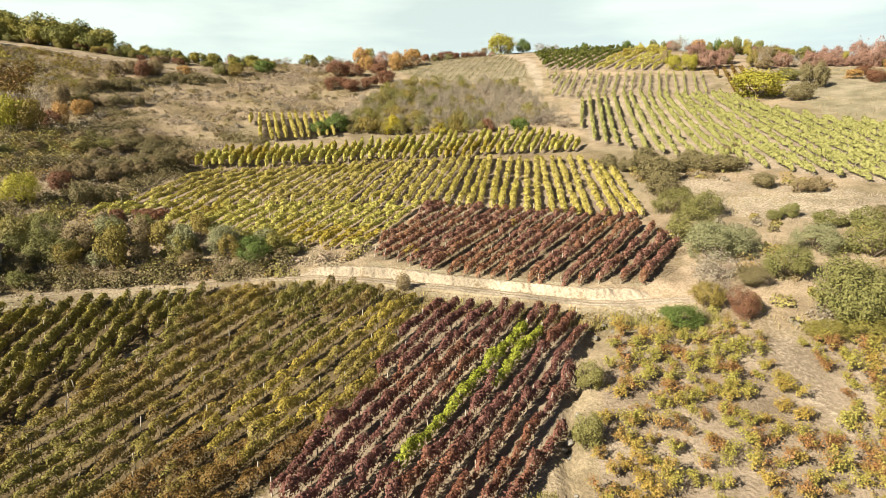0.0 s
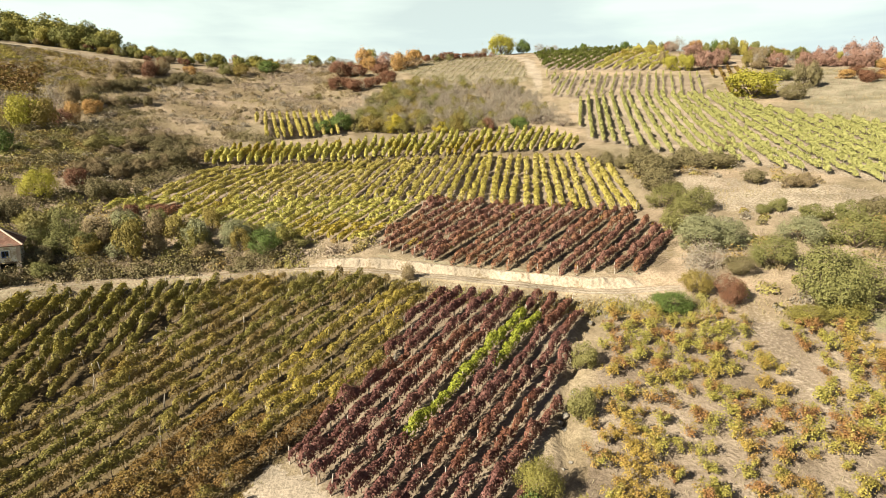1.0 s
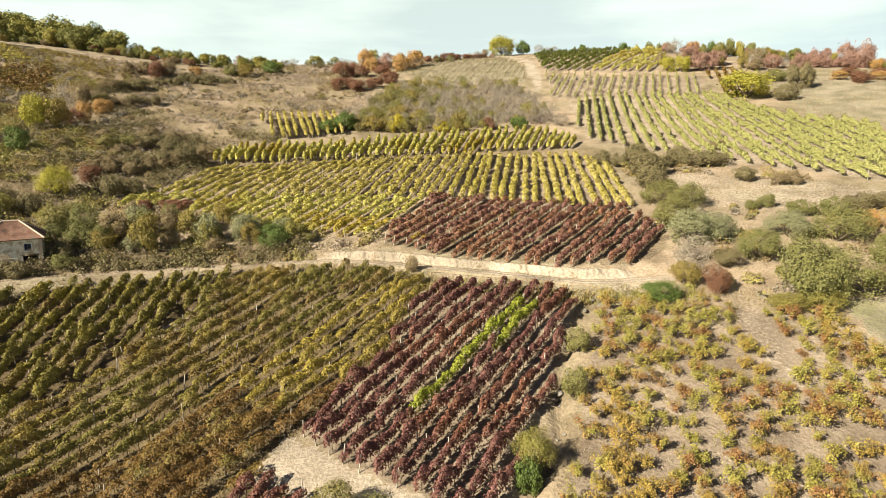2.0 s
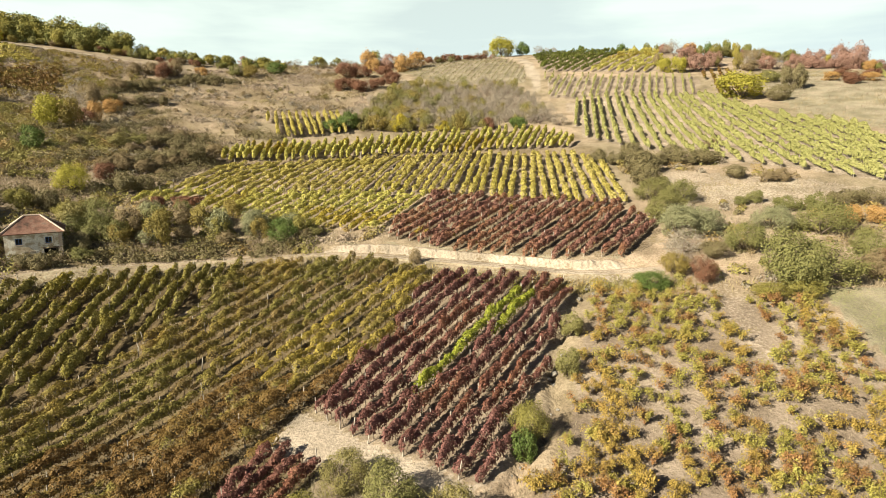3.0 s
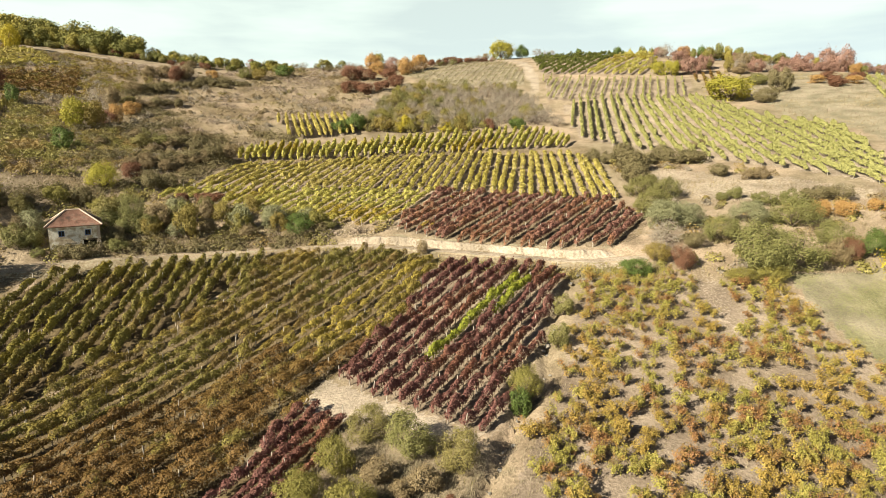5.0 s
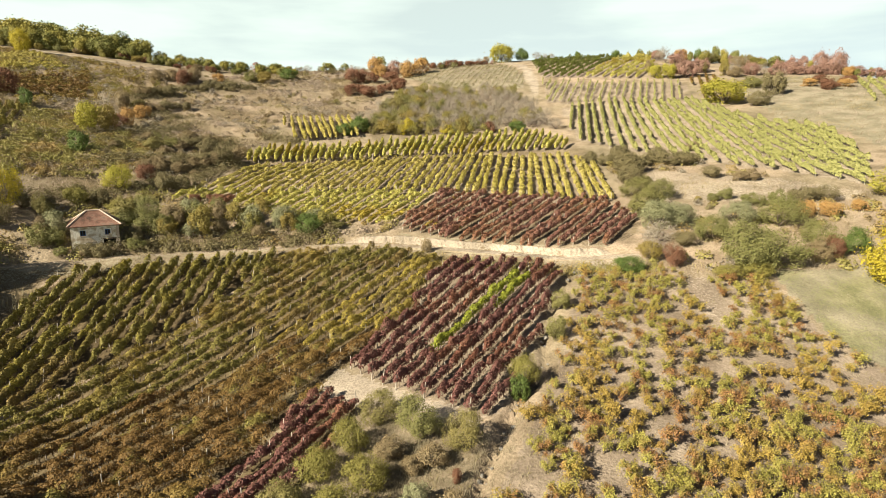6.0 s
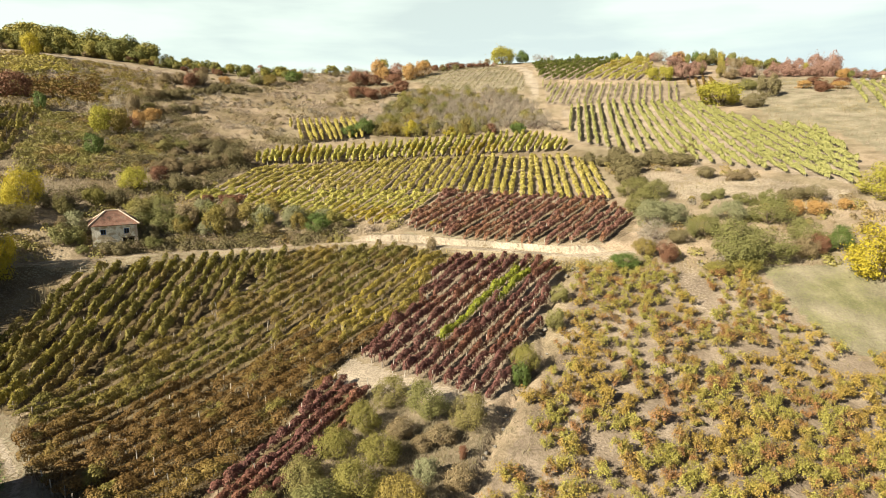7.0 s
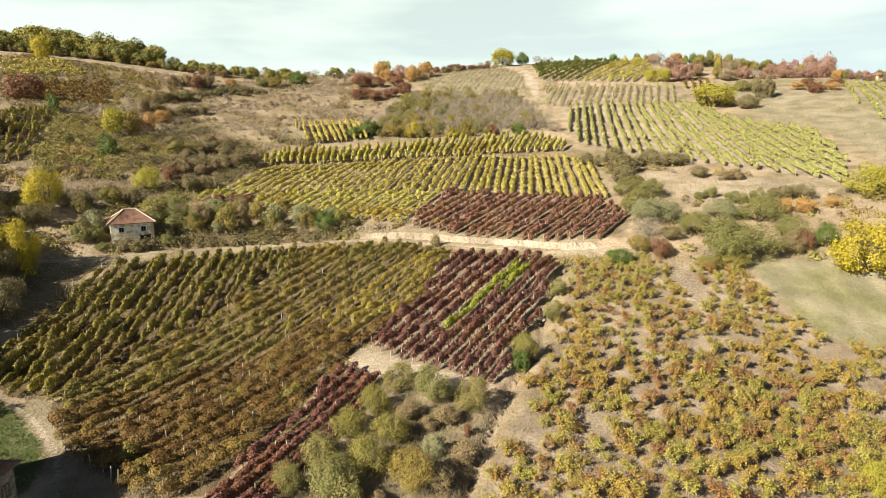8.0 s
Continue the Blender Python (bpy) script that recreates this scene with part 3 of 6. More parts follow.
    tagged(new("ground", me), "brown dry-grass hillside with bare vineyard soil", "ground", kind="structure")


# ================= mesh helpers =================
def mesh_of(name, verts, quads, mat, smooth=False):
    me = bpy.data.meshes.new(name)
    verts, quads = np.asarray(verts, np.float32), np.asarray(quads, np.int32)
    k = quads.shape[1]
    me.vertices.add(len(verts))
    me.vertices.foreach_set("co", verts.ravel())
    me.loops.add(quads.size)
    me.loops.foreach_set("vertex_index", quads.ravel())
    me.polygons.add(len(quads))
    me.polygons.foreach_set("loop_start", np.arange(0, quads.size, k, dtype=np.int32))
    me.polygons.foreach_set("use_smooth", np.full(len(quads), smooth))
    me.update(calc_edges=True)
    me.validate()
    if mat:
        me.materials.append(mat)
    return me


def unit(v):
    return v / np.maximum(np.linalg.norm(v, axis=1), 1e-6)[:, None]


def leaves(at, size, out, rng, up=0.32, loose=0.42):
    """Three-cornered leaves round the points, turned roughly outwards and up."""
    n = len(at)
    nrm = unit(rng.normal(size=(n, 3)) * loose + out * 0.7 + np.array([0, 0, up]))
    side = unit(np.cross(nrm, rng.normal(size=(n, 3))))
    tip = np.cross(nrm, side)
    s = (size * rng.uniform(0.65, 1.35, n))[:, None]
    bend = nrm * s * 0.18
    v = np.stack([at - tip * s * 0.55 + side * s * 0.1, at + side * s * 0.62 + tip * s * 0.2 - bend, at - side * s * 0.55 + tip * s * 0.45 - bend], 1)
    return v.reshape(-1, 3), np.arange(3 * n).reshape(-1, 3)


def tube(path, radii, sides=5):
    """A tapered tube along a path: vertices and quads."""
    path = np.asarray(path, float)
    vs, qs = [], []
    for k, p in enumerate(path):
        d = path[min(k + 1, len(path) - 1)] - path[max(k - 1, 0)]
        d = d / max(np.linalg.norm(d), 1e-6)
        a = np.cross(d, (0.31, 0.95, 0.05) if abs(d[2]) > 0.5 else (0, 0, 1.0))
        a /= np.linalg.norm(a)
        b = np.cross(d, a)
        for q in range(sides):
            w = 2 * math.pi * q / sides
            vs.append(p + radii[k] * (a * math.cos(w) + b * math.sin(w)))
    for k in range(len(path) - 1):
        for q in range(sides):
            r = (q + 1) % sides
            qs.append((k * sides + q, k * sides + r, (k + 1) * sides + r, (k + 1) * sides + q))
    return np.array(vs), np.array(qs)


def joined(pieces):
    vs, qs, n = [], [], 0
    for v, q in pieces:
        vs.append(v)
        qs.append(np.asarray(q) + n)
        n += len(v)
    return np.vstack(vs), np.vstack(qs)


def part(name, bm, mat, parent, label=""):
    me = bpy.data.meshes.new(name)
    bm.to_mesh(me)
    bm.free()
    me.materials.append(mat)
    ob = new(name, me)
    ob.parent = parent
    return tagged(ob, label)


def child(name, me, parent, at=None, label=""):
    ob = new(name, me)
    ob.parent = parent
    if at is not None:
        ob.matrix_basis = at
    return tagged(ob, label)


def box(bm, x0, x1, y0, y1, z0, z1):
    v = [bm.verts.new(p) for p in ((x0, y0, z0), (x1, y0, z0), (x1, y1, z0), (x0, y1, z0), (x0, y0, z1), (x1, y0, z1), (x1, y1, z1), (x0, y1, z1))]
    for f in ((3, 2, 1, 0), (4, 5, 6, 7), (0, 1, 5, 4), (1, 2, 6, 5), (2, 3, 7, 6), (3, 0, 4, 7)):
        bm.faces.new([v[k] for k in f])


build_ground()

# ================= the farm road and its cut bank =================
def strip(name, line, offsets, shape, label):
    """A ribbon along a line: shape(s, d, x, y) gives the heights, the sideways shift and the shares of sand, turf and humus."""
    way = np.gradient(line, axis=0)
    way /= np.linalg.norm(way, axis=1)[:, None]
    s = np.concatenate([[0], np.cumsum(np.linalg.norm(np.diff(line, axis=0), axis=1))])
    S, D = np.meshgrid(s, offsets, indexing="ij")
    z, push, sand, turf, humus_shade = shape(S, D, line)
    D = D + push
    X = line[:, :1] - way[:, 1:] * D
    Y = line[:, 1:] + way[:, :1] * D
    n, m = S.shape
    i = np.arange(n - 1)[:, None] * m + np.arange(m - 1)[None, :]
    me = mesh_of(name, np.stack([X, Y, z], -1).reshape(-1, 3), np.stack([i, i + m, i + m + 1, i + 1], -1).reshape(-1, 4)[:, ::-1], MAT["ground"], smooth=True)
    for key, v in (("soil", sand * 0), ("sand", sand), ("turf", turf), ("humus_shade", humus_shade)):
        at = me.attributes.new(key, "FLOAT", "POINT")
        at.data.foreach_set("value", v.ravel().astype(np.float32))
    return tagged(new(name, me), label, name.replace("_", " "), kind="structure")


def wobble(S, D, k, f):
    """Smooth uneven noise over a ribbon."""
    return (np.sin(S * f + 1.7 * np.sin(S * f * 0.37 + k) + D * 2.3 * f) + 0.6 * np.sin(S * f * 2.3 + D * 3.1 + k * 2.1) + 0.4 * np.sin(S * f * 5.1 - D * 4.7 + k)) / 2


def road_shape(S, D, line):
    mid = (ground_z(line[:, 0], line[:, 1]) + 0.16)[:, None]
    rut = np.exp(-((np.abs(D + 0.12 * wobble(S, D * 0, 4, 0.3)) - 0.62) / 0.26) ** 2)
    crown = np.exp(-(D / 0.28) ** 2)
    z = mid - 0.06 * rut + 0.04 * crown - 0.30 * ease(1.05, 1.4, -D) - 0.22 * ease(1.35, 1.6, D) + 0.02 * wobble(S, D, 1, 2.0)
    sand = 0.34 + 0.42 * rut - 0.12 * crown + 0.10 * wobble(S, D, 2, 0.9) - 0.35 * ease(0.95, 1.2, np.abs(D)) + 0.16 * ease(-14, 4, line[:, :1]) - 0.16 * ease(-14, -34, line[:, :1])
    turf = 0.30 * crown + 0.12 * wobble(S, D, 3, 1.1) + 0.40 * ease(0.85, 1.05, -D)
    return z, D * 0, np.clip(sand, 0, 1), np.clip(turf, 0, 1), D * 0


def bank_shape(S, D, line):
    foot = (ground_z(line[:, 0], line[:, 1]) + 0.12)[:, None]
    way = np.gradient(line, axis=0)
    way /= np.linalg.norm(way, axis=1)[:, None]
    bx, by = line[:, :1] - way[:, 1:] * D, line[:, 1:] + way[:, :1] * D
    own = ground_z(bx, by)
    top = ground_z(line[:, 0] - way[:, 1] * 3.8, line[:, 1] + way[:, 0] * 3.8)[:, None]
    gully = np.maximum(0, wobble(S, D * 0.15, 8, 1.3)) + 0.5 * np.maximum(0, wobble(S, D * 0.1, 12, 3.7))
    edge = 2.05 + 0.45 * wobble(S, D * 0, 5, 0.45) + 0.30 * gully
    rise = 0.35 * ease(1.40, 1.95, D) + 0.65 * ease(1.62, edge, D)
    z = foot + (top - 0.10 - foot) * rise
    z = z + (own + 0.05 - z) * ease(2.6, 3.6, D) - 0.25 * ease(3.8, 4.3, D)
    face = np.exp(-((D - 1.9) / 0.45) ** 2)
    push = face * (0.14 * wobble(S, D, 6, 1.6) + 0.12 * wobble(S, D, 7, 4.3))
    z = z - 0.16 * face * gully + 0.04 * wobble(S * 2, D * 3, 13, 2.9) * ease(1.4, 1.7, D)
    fade = ease(0, 5, S) * ease(S.max(), S.max() - 4, S)
    z = own - 0.1 + (z - own + 0.1) * fade
    sand = (0.34 + 0.34 * face + 0.22 * wobble(S, D, 9, 0.8)) * ease(3.3, 2.3, D) + 0.22 * ease(2.4, 3.2, D)
    turf = 0.35 * ease(2.4, 3.0, D) + 0.25 * wobble(S, D, 10, 0.7)
    return z, push, np.clip(sand, 0, 1), np.clip(turf, 0, 1), D * 0


def fine_line(line, x0, x1, step):
    keep = line[(line[:, 0] > x0) & (line[:, 0] < x1)]
    return smooth_line(keep[::3], step)


strip("road", fine_line(ROAD, -112, 30, 0.4), np.linspace(-1.4, 1.6, 26), road_shape, "sandy rutted farm road with a grassy middle")
strip("earth_bank", fine_line(ROAD, -23, 28.5, 0.22), np.linspace(1.3, 4.3, 34), bank_shape, "pale eroded sandy cut bank above the road")

# ================= trellised vines =================
def post_mesh():
    bm = bmesh.new()
    box(bm, -0.045, 0.045, -0.045, 0.045, -0.35, 1.78)
    top = [v for v in bm.verts if v.co.z > 1]
    for v in top:
        v.co.x *= 0.8
        v.co.y *= 0.8
    bmesh.ops.bevel(bm, geom=[e for e in bm.edges if all(v.co.z > 1 for v in e.verts)], offset=0.02, segments=1, affect="EDGES")
    me = bpy.data.meshes.new("post")
    bm.to_mesh(me)
    bm.free()
    me.materials.append(MAT["post"])
    return me


POST = post_mesh()


def clip_rows(poly, angles, spacing):
    """Rows across an outline. angles: at its near-left and far-right side along the direction across the rows."""
    a0, a1 = angles
    am = radians((a0 + a1) / 2)
    across = np.array([math.sin(am), -math.cos(am)])
    pts = np.array(poly)
    o = pts @ across
    c = pts.mean(0)
    rows = []
    k0, k1 = o.min() + spacing * 0.4, o.max() - spacing * 0.3
    s = k0
    while s < k1:
        f = (s - k0) / max(k1 - k0, 1e-6)
        a = radians(a0 + (a1 - a0) * f)
        d = np.array([math.cos(a), math.sin(a)])
        p = across * s + (c - across * (c @ across))
        cuts = []
        for k in range(len(pts)):
            u, v = pts[k - 1], pts[k]
            e = v - u
            den = d[0] * e[1] - d[1] * e[0]
            if abs(den) < 1e-9:
                continue
            t = ((u[0] - p[0]) * e[1] - (u[1] - p[1]) * e[0]) / den
            w = ((u[0] - p[0]) * d[1] - (u[1] - p[1]) * d[0]) / den
            if 0 <= w < 1:
                cuts.append(t)
        cuts.sort()
        for k in range(0, len(cuts) - 1, 2):
            if cuts[k + 1] - cuts[k] > 3:
                rows.append((p + d * cuts[k], p + d * cuts[k + 1]))
        s += spacing
    return rows


def vine_row(a, b, rng, mat, density, leaf, height, width, vigour, gaps, post_step, label, group, base=0.30, stems=True, ends=0.45, fill=0.80):
    """One trellised row: a leafy hedge with lumps and gaps, its vine stems and its posts."""
    length = float(np.hypot(*(b - a)))
    d = (b - a) / length
    nv = max(3, int(length / 1.05))
    s = (np.arange(nv) + 0.5) / nv * length + rng.normal(0, 0.12, nv)
    strong = np.clip(rng.normal(1.0, vigour, nv), 0.45, 1.45)
    strong = strong * (1 + 0.12 * np.sin(s * 0.35 + rng.uniform(0, 6)) + 0.08 * np.sin(s * 0.93 + rng.uniform(0, 6)))
    strong[rng.random(nv) < gaps] = 0.0
    step = length / nv
    count = (density * step * np.clip(strong, 0, 1.4)).astype(int)
    own = np.repeat(np.arange(nv), count)
    n = len(own)
    if n < 8:
        return None
    st = strong[own]
    # leaves lie on the hull of each vine, an uneven egg that leans and bulges in its own way, with a few loose shoots
    w = unit(rng.normal(size=(n, 3)))
    w[:, 2] = np.where(w[:, 2] < -0.5, -w[:, 2], w[:, 2])
    bulge = rng.uniform(0, 6.3, nv)[own]
    hull = rng.uniform(0.80, 1.06, n) * (1 + 0.20 * np.sin(w[:, 0] * 4.1 + bulge) * np.cos(w[:, 2] * 3.3 + bulge * 1.7))
    shoot = rng.random(n) < 0.06
    hull = np.where(shoot, hull * rng.uniform(1.1, 1.45, n), hull)
    half_h = (height * st - base) / 2
    wide = width * np.sqrt(st) * rng.uniform(0.85, 1.15, nv)[own]
    along = s[own] + w[:, 0] * hull * step * fill * np.sqrt(st)
    across = w[:, 1] * hull * wide + rng.normal(0, 0.09, nv)[own]
    z = base + half_h + w[:, 2] * hull * half_h
    along = np.clip(along, -0.3, length + 0.3)
    x = a[0] + d[0] * along - d[1] * across
    y = a[1] + d[1] * along + d[0] * across
    at = np.stack([x, y, ground_z(x, y) + np.maximum(z, 0.08)], -1)
    face = unit(np.stack([w[:, 0] / (step * fill), w[:, 1] / wide, w[:, 2] / np.maximum(half_h, 0.2)], -1))
    out = np.stack([d[0] * face[:, 0] - d[1] * face[:, 1], d[1] * face[:, 0] + d[0] * face[:, 1], face[:, 2]], -1)
    v, q = leaves(at, leaf, out * 1.3, rng, 0.10, 0.30)
    row = tagged(new("vine_row"), label, "vine row", group)
    child("foliage", mesh_of("foliage", v, q, mat), row)
    if stems:
        keep = strong > 0
        sx, sy = a[0] + d[0] * s[keep], a[1] + d[1] * s[keep]
        sz = ground_z(sx, sy)
        pieces = []
        for px, py, pz in zip(sx, sy, sz):
            lean = rng.normal(0, 0.10, 2)
            pieces.append(tube([(px, py, pz - 0.1), (px + lean[0], py + lean[1], pz + base + 0.35)], (0.045, 0.03), 3))
        tv, tq = joined(pieces)
        tagged(child("vine_wood", mesh_of("vine_wood", tv, tq, MAT["stem"]), row), kind="stuff")
    if post_step:
        m = max(1, int(round(length / post_step)))
        for k in range(m + 1):
            if k in (0, m) and rng.random() > ends:
                continue
            w = np.clip(k / m * length + (0 if k in (0, m) else rng.normal(0, 0.5)), 0, length)
            px, py = a + d * w
            tilt = rng.normal(0, 4, 2)
            child("post", POST, row, pose(px, py, float(ground_z(px, py)), tilt[0], tilt[1], math.degrees(math.atan2(d[1], d[0]))) @ Matrix.Diagonal((1, 1, rng.uniform(0.88, 1.08), 1)))
    return row


def vine_block(poly, angles, spacing, mat, label, group, seed, density=110, leaf=0.20, height=1.45, width=0.55, vigour=0.25, gaps=0.04, post_step=6.0, stems=True, pick=None, fill=0.80, spread=None):
    rng = np.random.default_rng(seed)
    for k, (a, b) in enumerate(clip_rows(poly, angles, spacing)):
        a, b = a + rng.normal(0, 0.25, 2), b + rng.normal(0, 0.25, 2)
        mt = pick(k, a, b) if pick else mat
        pieces = [(a, b, mt, spread(k) if spread else width)]
        if isinstance(mt, tuple):
            # the lower end of the row has another look than its upper end
            f = min(0.97, max(0.03, (mt[2] + rng.normal(0, 1.5) - a[1]) / (b[1] - a[1])))
            c = a + (b - a) * f
            pieces = [(a, c, mt[0], spread(k)), (c, b, mt[1], width)]
        for p, q, look_of, w in pieces:
            if np.hypot(*(q - p)) > 3:
                vine_row(p, q, rng, look_of, density, leaf, height, w, vigour, gaps, post_step, label, group, stems=stems, fill=fill)


vine_block(WEST_UPPER, (95, 91), 2.1, VINE["olive"], "olive-green trellised vine row turning brown on dry soil", "rows of the west plot", 11, density=310, leaf=0.185, width=0.42, height=1.65, vigour=0.2, gaps=0.03, fill=0.92)
vine_block(WEST_LOWER, (60, 54), 2.15, VINE["mixed"], "olive and golden untrimmed vine row with pale posts", "rows of the golden plot", 12, density=370, leaf=0.145, width=0.44, height=1.55, vigour=0.22, gaps=0.03, post_step=7.0,
           pick=lambda k, a, b: (VINE["bronze"], VINE["gold"], 47.0) if k > 8 else ((VINE["bronze"], VINE["mixed"], 14.0 + 3.2 * k) if k > 2 else VINE["mixed"]), fill=0.85, spread=lambda k: 0.74 if k > 8 else 0.52)


def split_row(poly, angles, spacing, seed):
    """The wine-red plot, in which parts of two rows are still fresh green."""
    rng = np.random.default_rng(seed)
    for k, (a, b) in enumerate(clip_rows(poly, angles, spacing)):
        length = float(np.hypot(*(b - a)))
        d = (b - a) / length
        fresh = None
        e = np.array([-3.6, 42.6])
        off = abs((a[0] - e[0]) * d[1] - (a[1] - e[1]) * d[0])
        if off < 0.95:
            fresh = (float((e - a) @ d), float((np.array([9.2, 62.0]) - a) @ d))
        elif 0.95 <= off < 2.6 and (a[0] - e[0]) * d[1] - (a[1] - e[1]) * d[0] > 0:
            fresh = (float((np.array([4.5, 52.4]) - a) @ d), float((np.array([10.4, 61.0]) - a) @ d))
        kw = dict(density=310, leaf=0.18, height=1.7, width=0.38, vigour=0.2, gaps=0.03, post_step=5.0, ends=0.9, fill=0.9, group="rows of the wine-red plot")
        lab = "wine-red trellised vine row with pale end posts"
        if fresh and fresh[1] > 2:
            lo, hi = max(fresh[0], 1.5), min(fresh[1], length - 1.5)
            vine_row(a, a + d * lo, rng, VINE["wine"], label=lab, **kw)
            vine_row(a + d * lo, a + d * hi, rng, VINE["lime"], label="fresh green vine row between wine-red rows", **{**kw, "width": 0.5, "density": 380, "vigour": 0.1, "gaps": 0.0})
            vine_row(a + d * hi, b, rng, VINE["wine"], label=lab, **kw)
        else:
            vine_row(a, b, rng, VINE["wine"], label=lab, **kw)


split_row(WINE_PLOT, (57, 57), 1.95, 13)
vine_block(WINE_STRIP, (64, 64), 1.62, VINE["wine"], "dark wine-red vine row beside a grassy gully", "rows of the lower red strip", 14, density=340, leaf=0.165, width=0.44, height=1.45, vigour=0.15, gaps=0.01, post_step=9.0)
vine_block(WINE_UPPER, (56, 53), 2.2, VINE["russet"], "wine-red vine row above the sandy cut bank", "rows of the upper red plot", 15, density=220, leaf=0.20, width=0.42, height=1.5, vigour=0.15, gaps=0.02)
vine_block(WINE_PATCH, (72, 72), 1.9, VINE["russet"], "wine-red vine row among amber rows", "rows of the small red patch", 29, density=150, leaf=0.24, width=0.5, height=1.5, stems=False, post_step=0)
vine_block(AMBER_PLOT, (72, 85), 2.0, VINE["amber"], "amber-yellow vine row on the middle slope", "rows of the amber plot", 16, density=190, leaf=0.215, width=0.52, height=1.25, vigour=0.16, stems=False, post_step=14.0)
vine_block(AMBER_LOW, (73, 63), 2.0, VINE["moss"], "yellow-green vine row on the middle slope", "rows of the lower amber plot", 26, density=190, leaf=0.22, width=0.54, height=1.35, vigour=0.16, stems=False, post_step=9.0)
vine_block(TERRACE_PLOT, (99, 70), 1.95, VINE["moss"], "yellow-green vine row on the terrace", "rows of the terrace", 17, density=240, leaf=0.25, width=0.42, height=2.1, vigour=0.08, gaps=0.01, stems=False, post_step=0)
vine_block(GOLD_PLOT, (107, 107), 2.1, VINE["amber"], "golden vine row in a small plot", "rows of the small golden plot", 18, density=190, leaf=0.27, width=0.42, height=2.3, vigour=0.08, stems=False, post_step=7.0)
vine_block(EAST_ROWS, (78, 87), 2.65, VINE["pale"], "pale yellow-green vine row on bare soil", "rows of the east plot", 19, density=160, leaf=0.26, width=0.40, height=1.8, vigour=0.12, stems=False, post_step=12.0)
vine_block(CREST_ROWS, (56, 56), 3.1, VINE["deep"], "deep green vine row on the hilltop", "rows of the hilltop plot", 20, density=90, leaf=0.28, width=0.48, height=1.8, stems=False, post_step=0,
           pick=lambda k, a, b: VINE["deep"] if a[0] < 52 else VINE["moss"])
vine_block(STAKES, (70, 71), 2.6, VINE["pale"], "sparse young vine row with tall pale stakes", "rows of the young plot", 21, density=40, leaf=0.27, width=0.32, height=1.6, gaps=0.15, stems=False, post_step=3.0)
vine_block(STUBBLE, (74, 74), 2.4, VINE["stub"], "very low young vine row on pale dry turf", "rows of the stubble plot", 30, density=16, leaf=0.24, width=0.30, height=0.65, gaps=0.25, stems=False, post_step=0)
vine_block(CREST_EAST, (73, 73), 2.6, VINE["bronze"], "brown-gold vine row beside a hedge", "rows of the short plot", 22, density=45, leaf=0.36, width=0.42, height=1.8, stems=False, post_step=0)
vine_block(SHADE_ROWS, (114, 114), 2.3, VINE["olive"], "green vine row under the west hill", "rows under the west hill", 23, density=130, leaf=0.24, width=0.40, height=1.9, stems=False, post_step=9.0)
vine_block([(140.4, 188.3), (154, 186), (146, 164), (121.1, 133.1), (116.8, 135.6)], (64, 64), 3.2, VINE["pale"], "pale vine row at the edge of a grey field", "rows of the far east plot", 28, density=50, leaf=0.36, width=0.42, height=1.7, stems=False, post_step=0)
for n_plot, hill_plot in enumerate(HILL_PLOTS):
    vine_block(hill_plot, (20, 20), 2.6, VINE["amber" if n_plot == 0 else "bronze"], "bronze vine row high on the west hill", "rows on the west hill", 24 + n_plot, density=48, leaf=0.40, width=0.75, height=1.5, stems=False, post_step=0)

# ================= shrubs and trees =================
def crown_mesh(name, mat, seed, lobes, per, leaf, low=0.03, ragged=0.11, lobe=(0.09, 0.21), loose=0.16):
    """A crown one metre wide and one high: leafy lobes of many sizes crowded on an uneven egg, each with a lit and a shaded side."""
    rng = np.random.default_rng(seed)
    at, out = [], []
    lean = rng.normal(0, 0.05, 2)
    for k in range(lobes):
        u = rng.normal(size=3)
        u /= np.linalg.norm(u)
        u[2] = u[2] * 0.85 + 0.18
        u /= np.linalg.norm(u)
        r0 = rng.uniform(*lobe)
        c = np.array([lean[0] * u[2], lean[1] * u[2], 0.46]) + u * (0.50 - r0) * np.array([1.0, 1.0, 0.98]) * rng.uniform(0.55, 1.2)
        n = int(per * (r0 / 0.155) ** 2)
        w = unit(rng.normal(size=(n, 3)))
        inner = w @ u < -0.30
        w[inner] *= -1
        rad = r0 * (1 + ragged * rng.normal(size=n)) * (1 + 0.20 * np.sin(w[:, 0] * 6 + k) * np.sin(w[:, 2] * 7 + 2 * k))
        sprig = rng.random(n) < loose
        rad = np.where(sprig, rad * (1 + np.abs(rng.normal(0, 0.38, n))), rad)
        p = c + w * rad[:, None]
        p[:, 2] += sprig * 0.03
        p[:, 2] = np.maximum(p[:, 2], low * rng.random(len(p)))
        at.append(p)
        out.append(unit((p - c) * 5 + u * 0.25))
    v, q = leaves(np.vstack(at), leaf, np.vstack(out), rng, 0.12, 0.34)
    return mesh_of(name, v, q, mat)


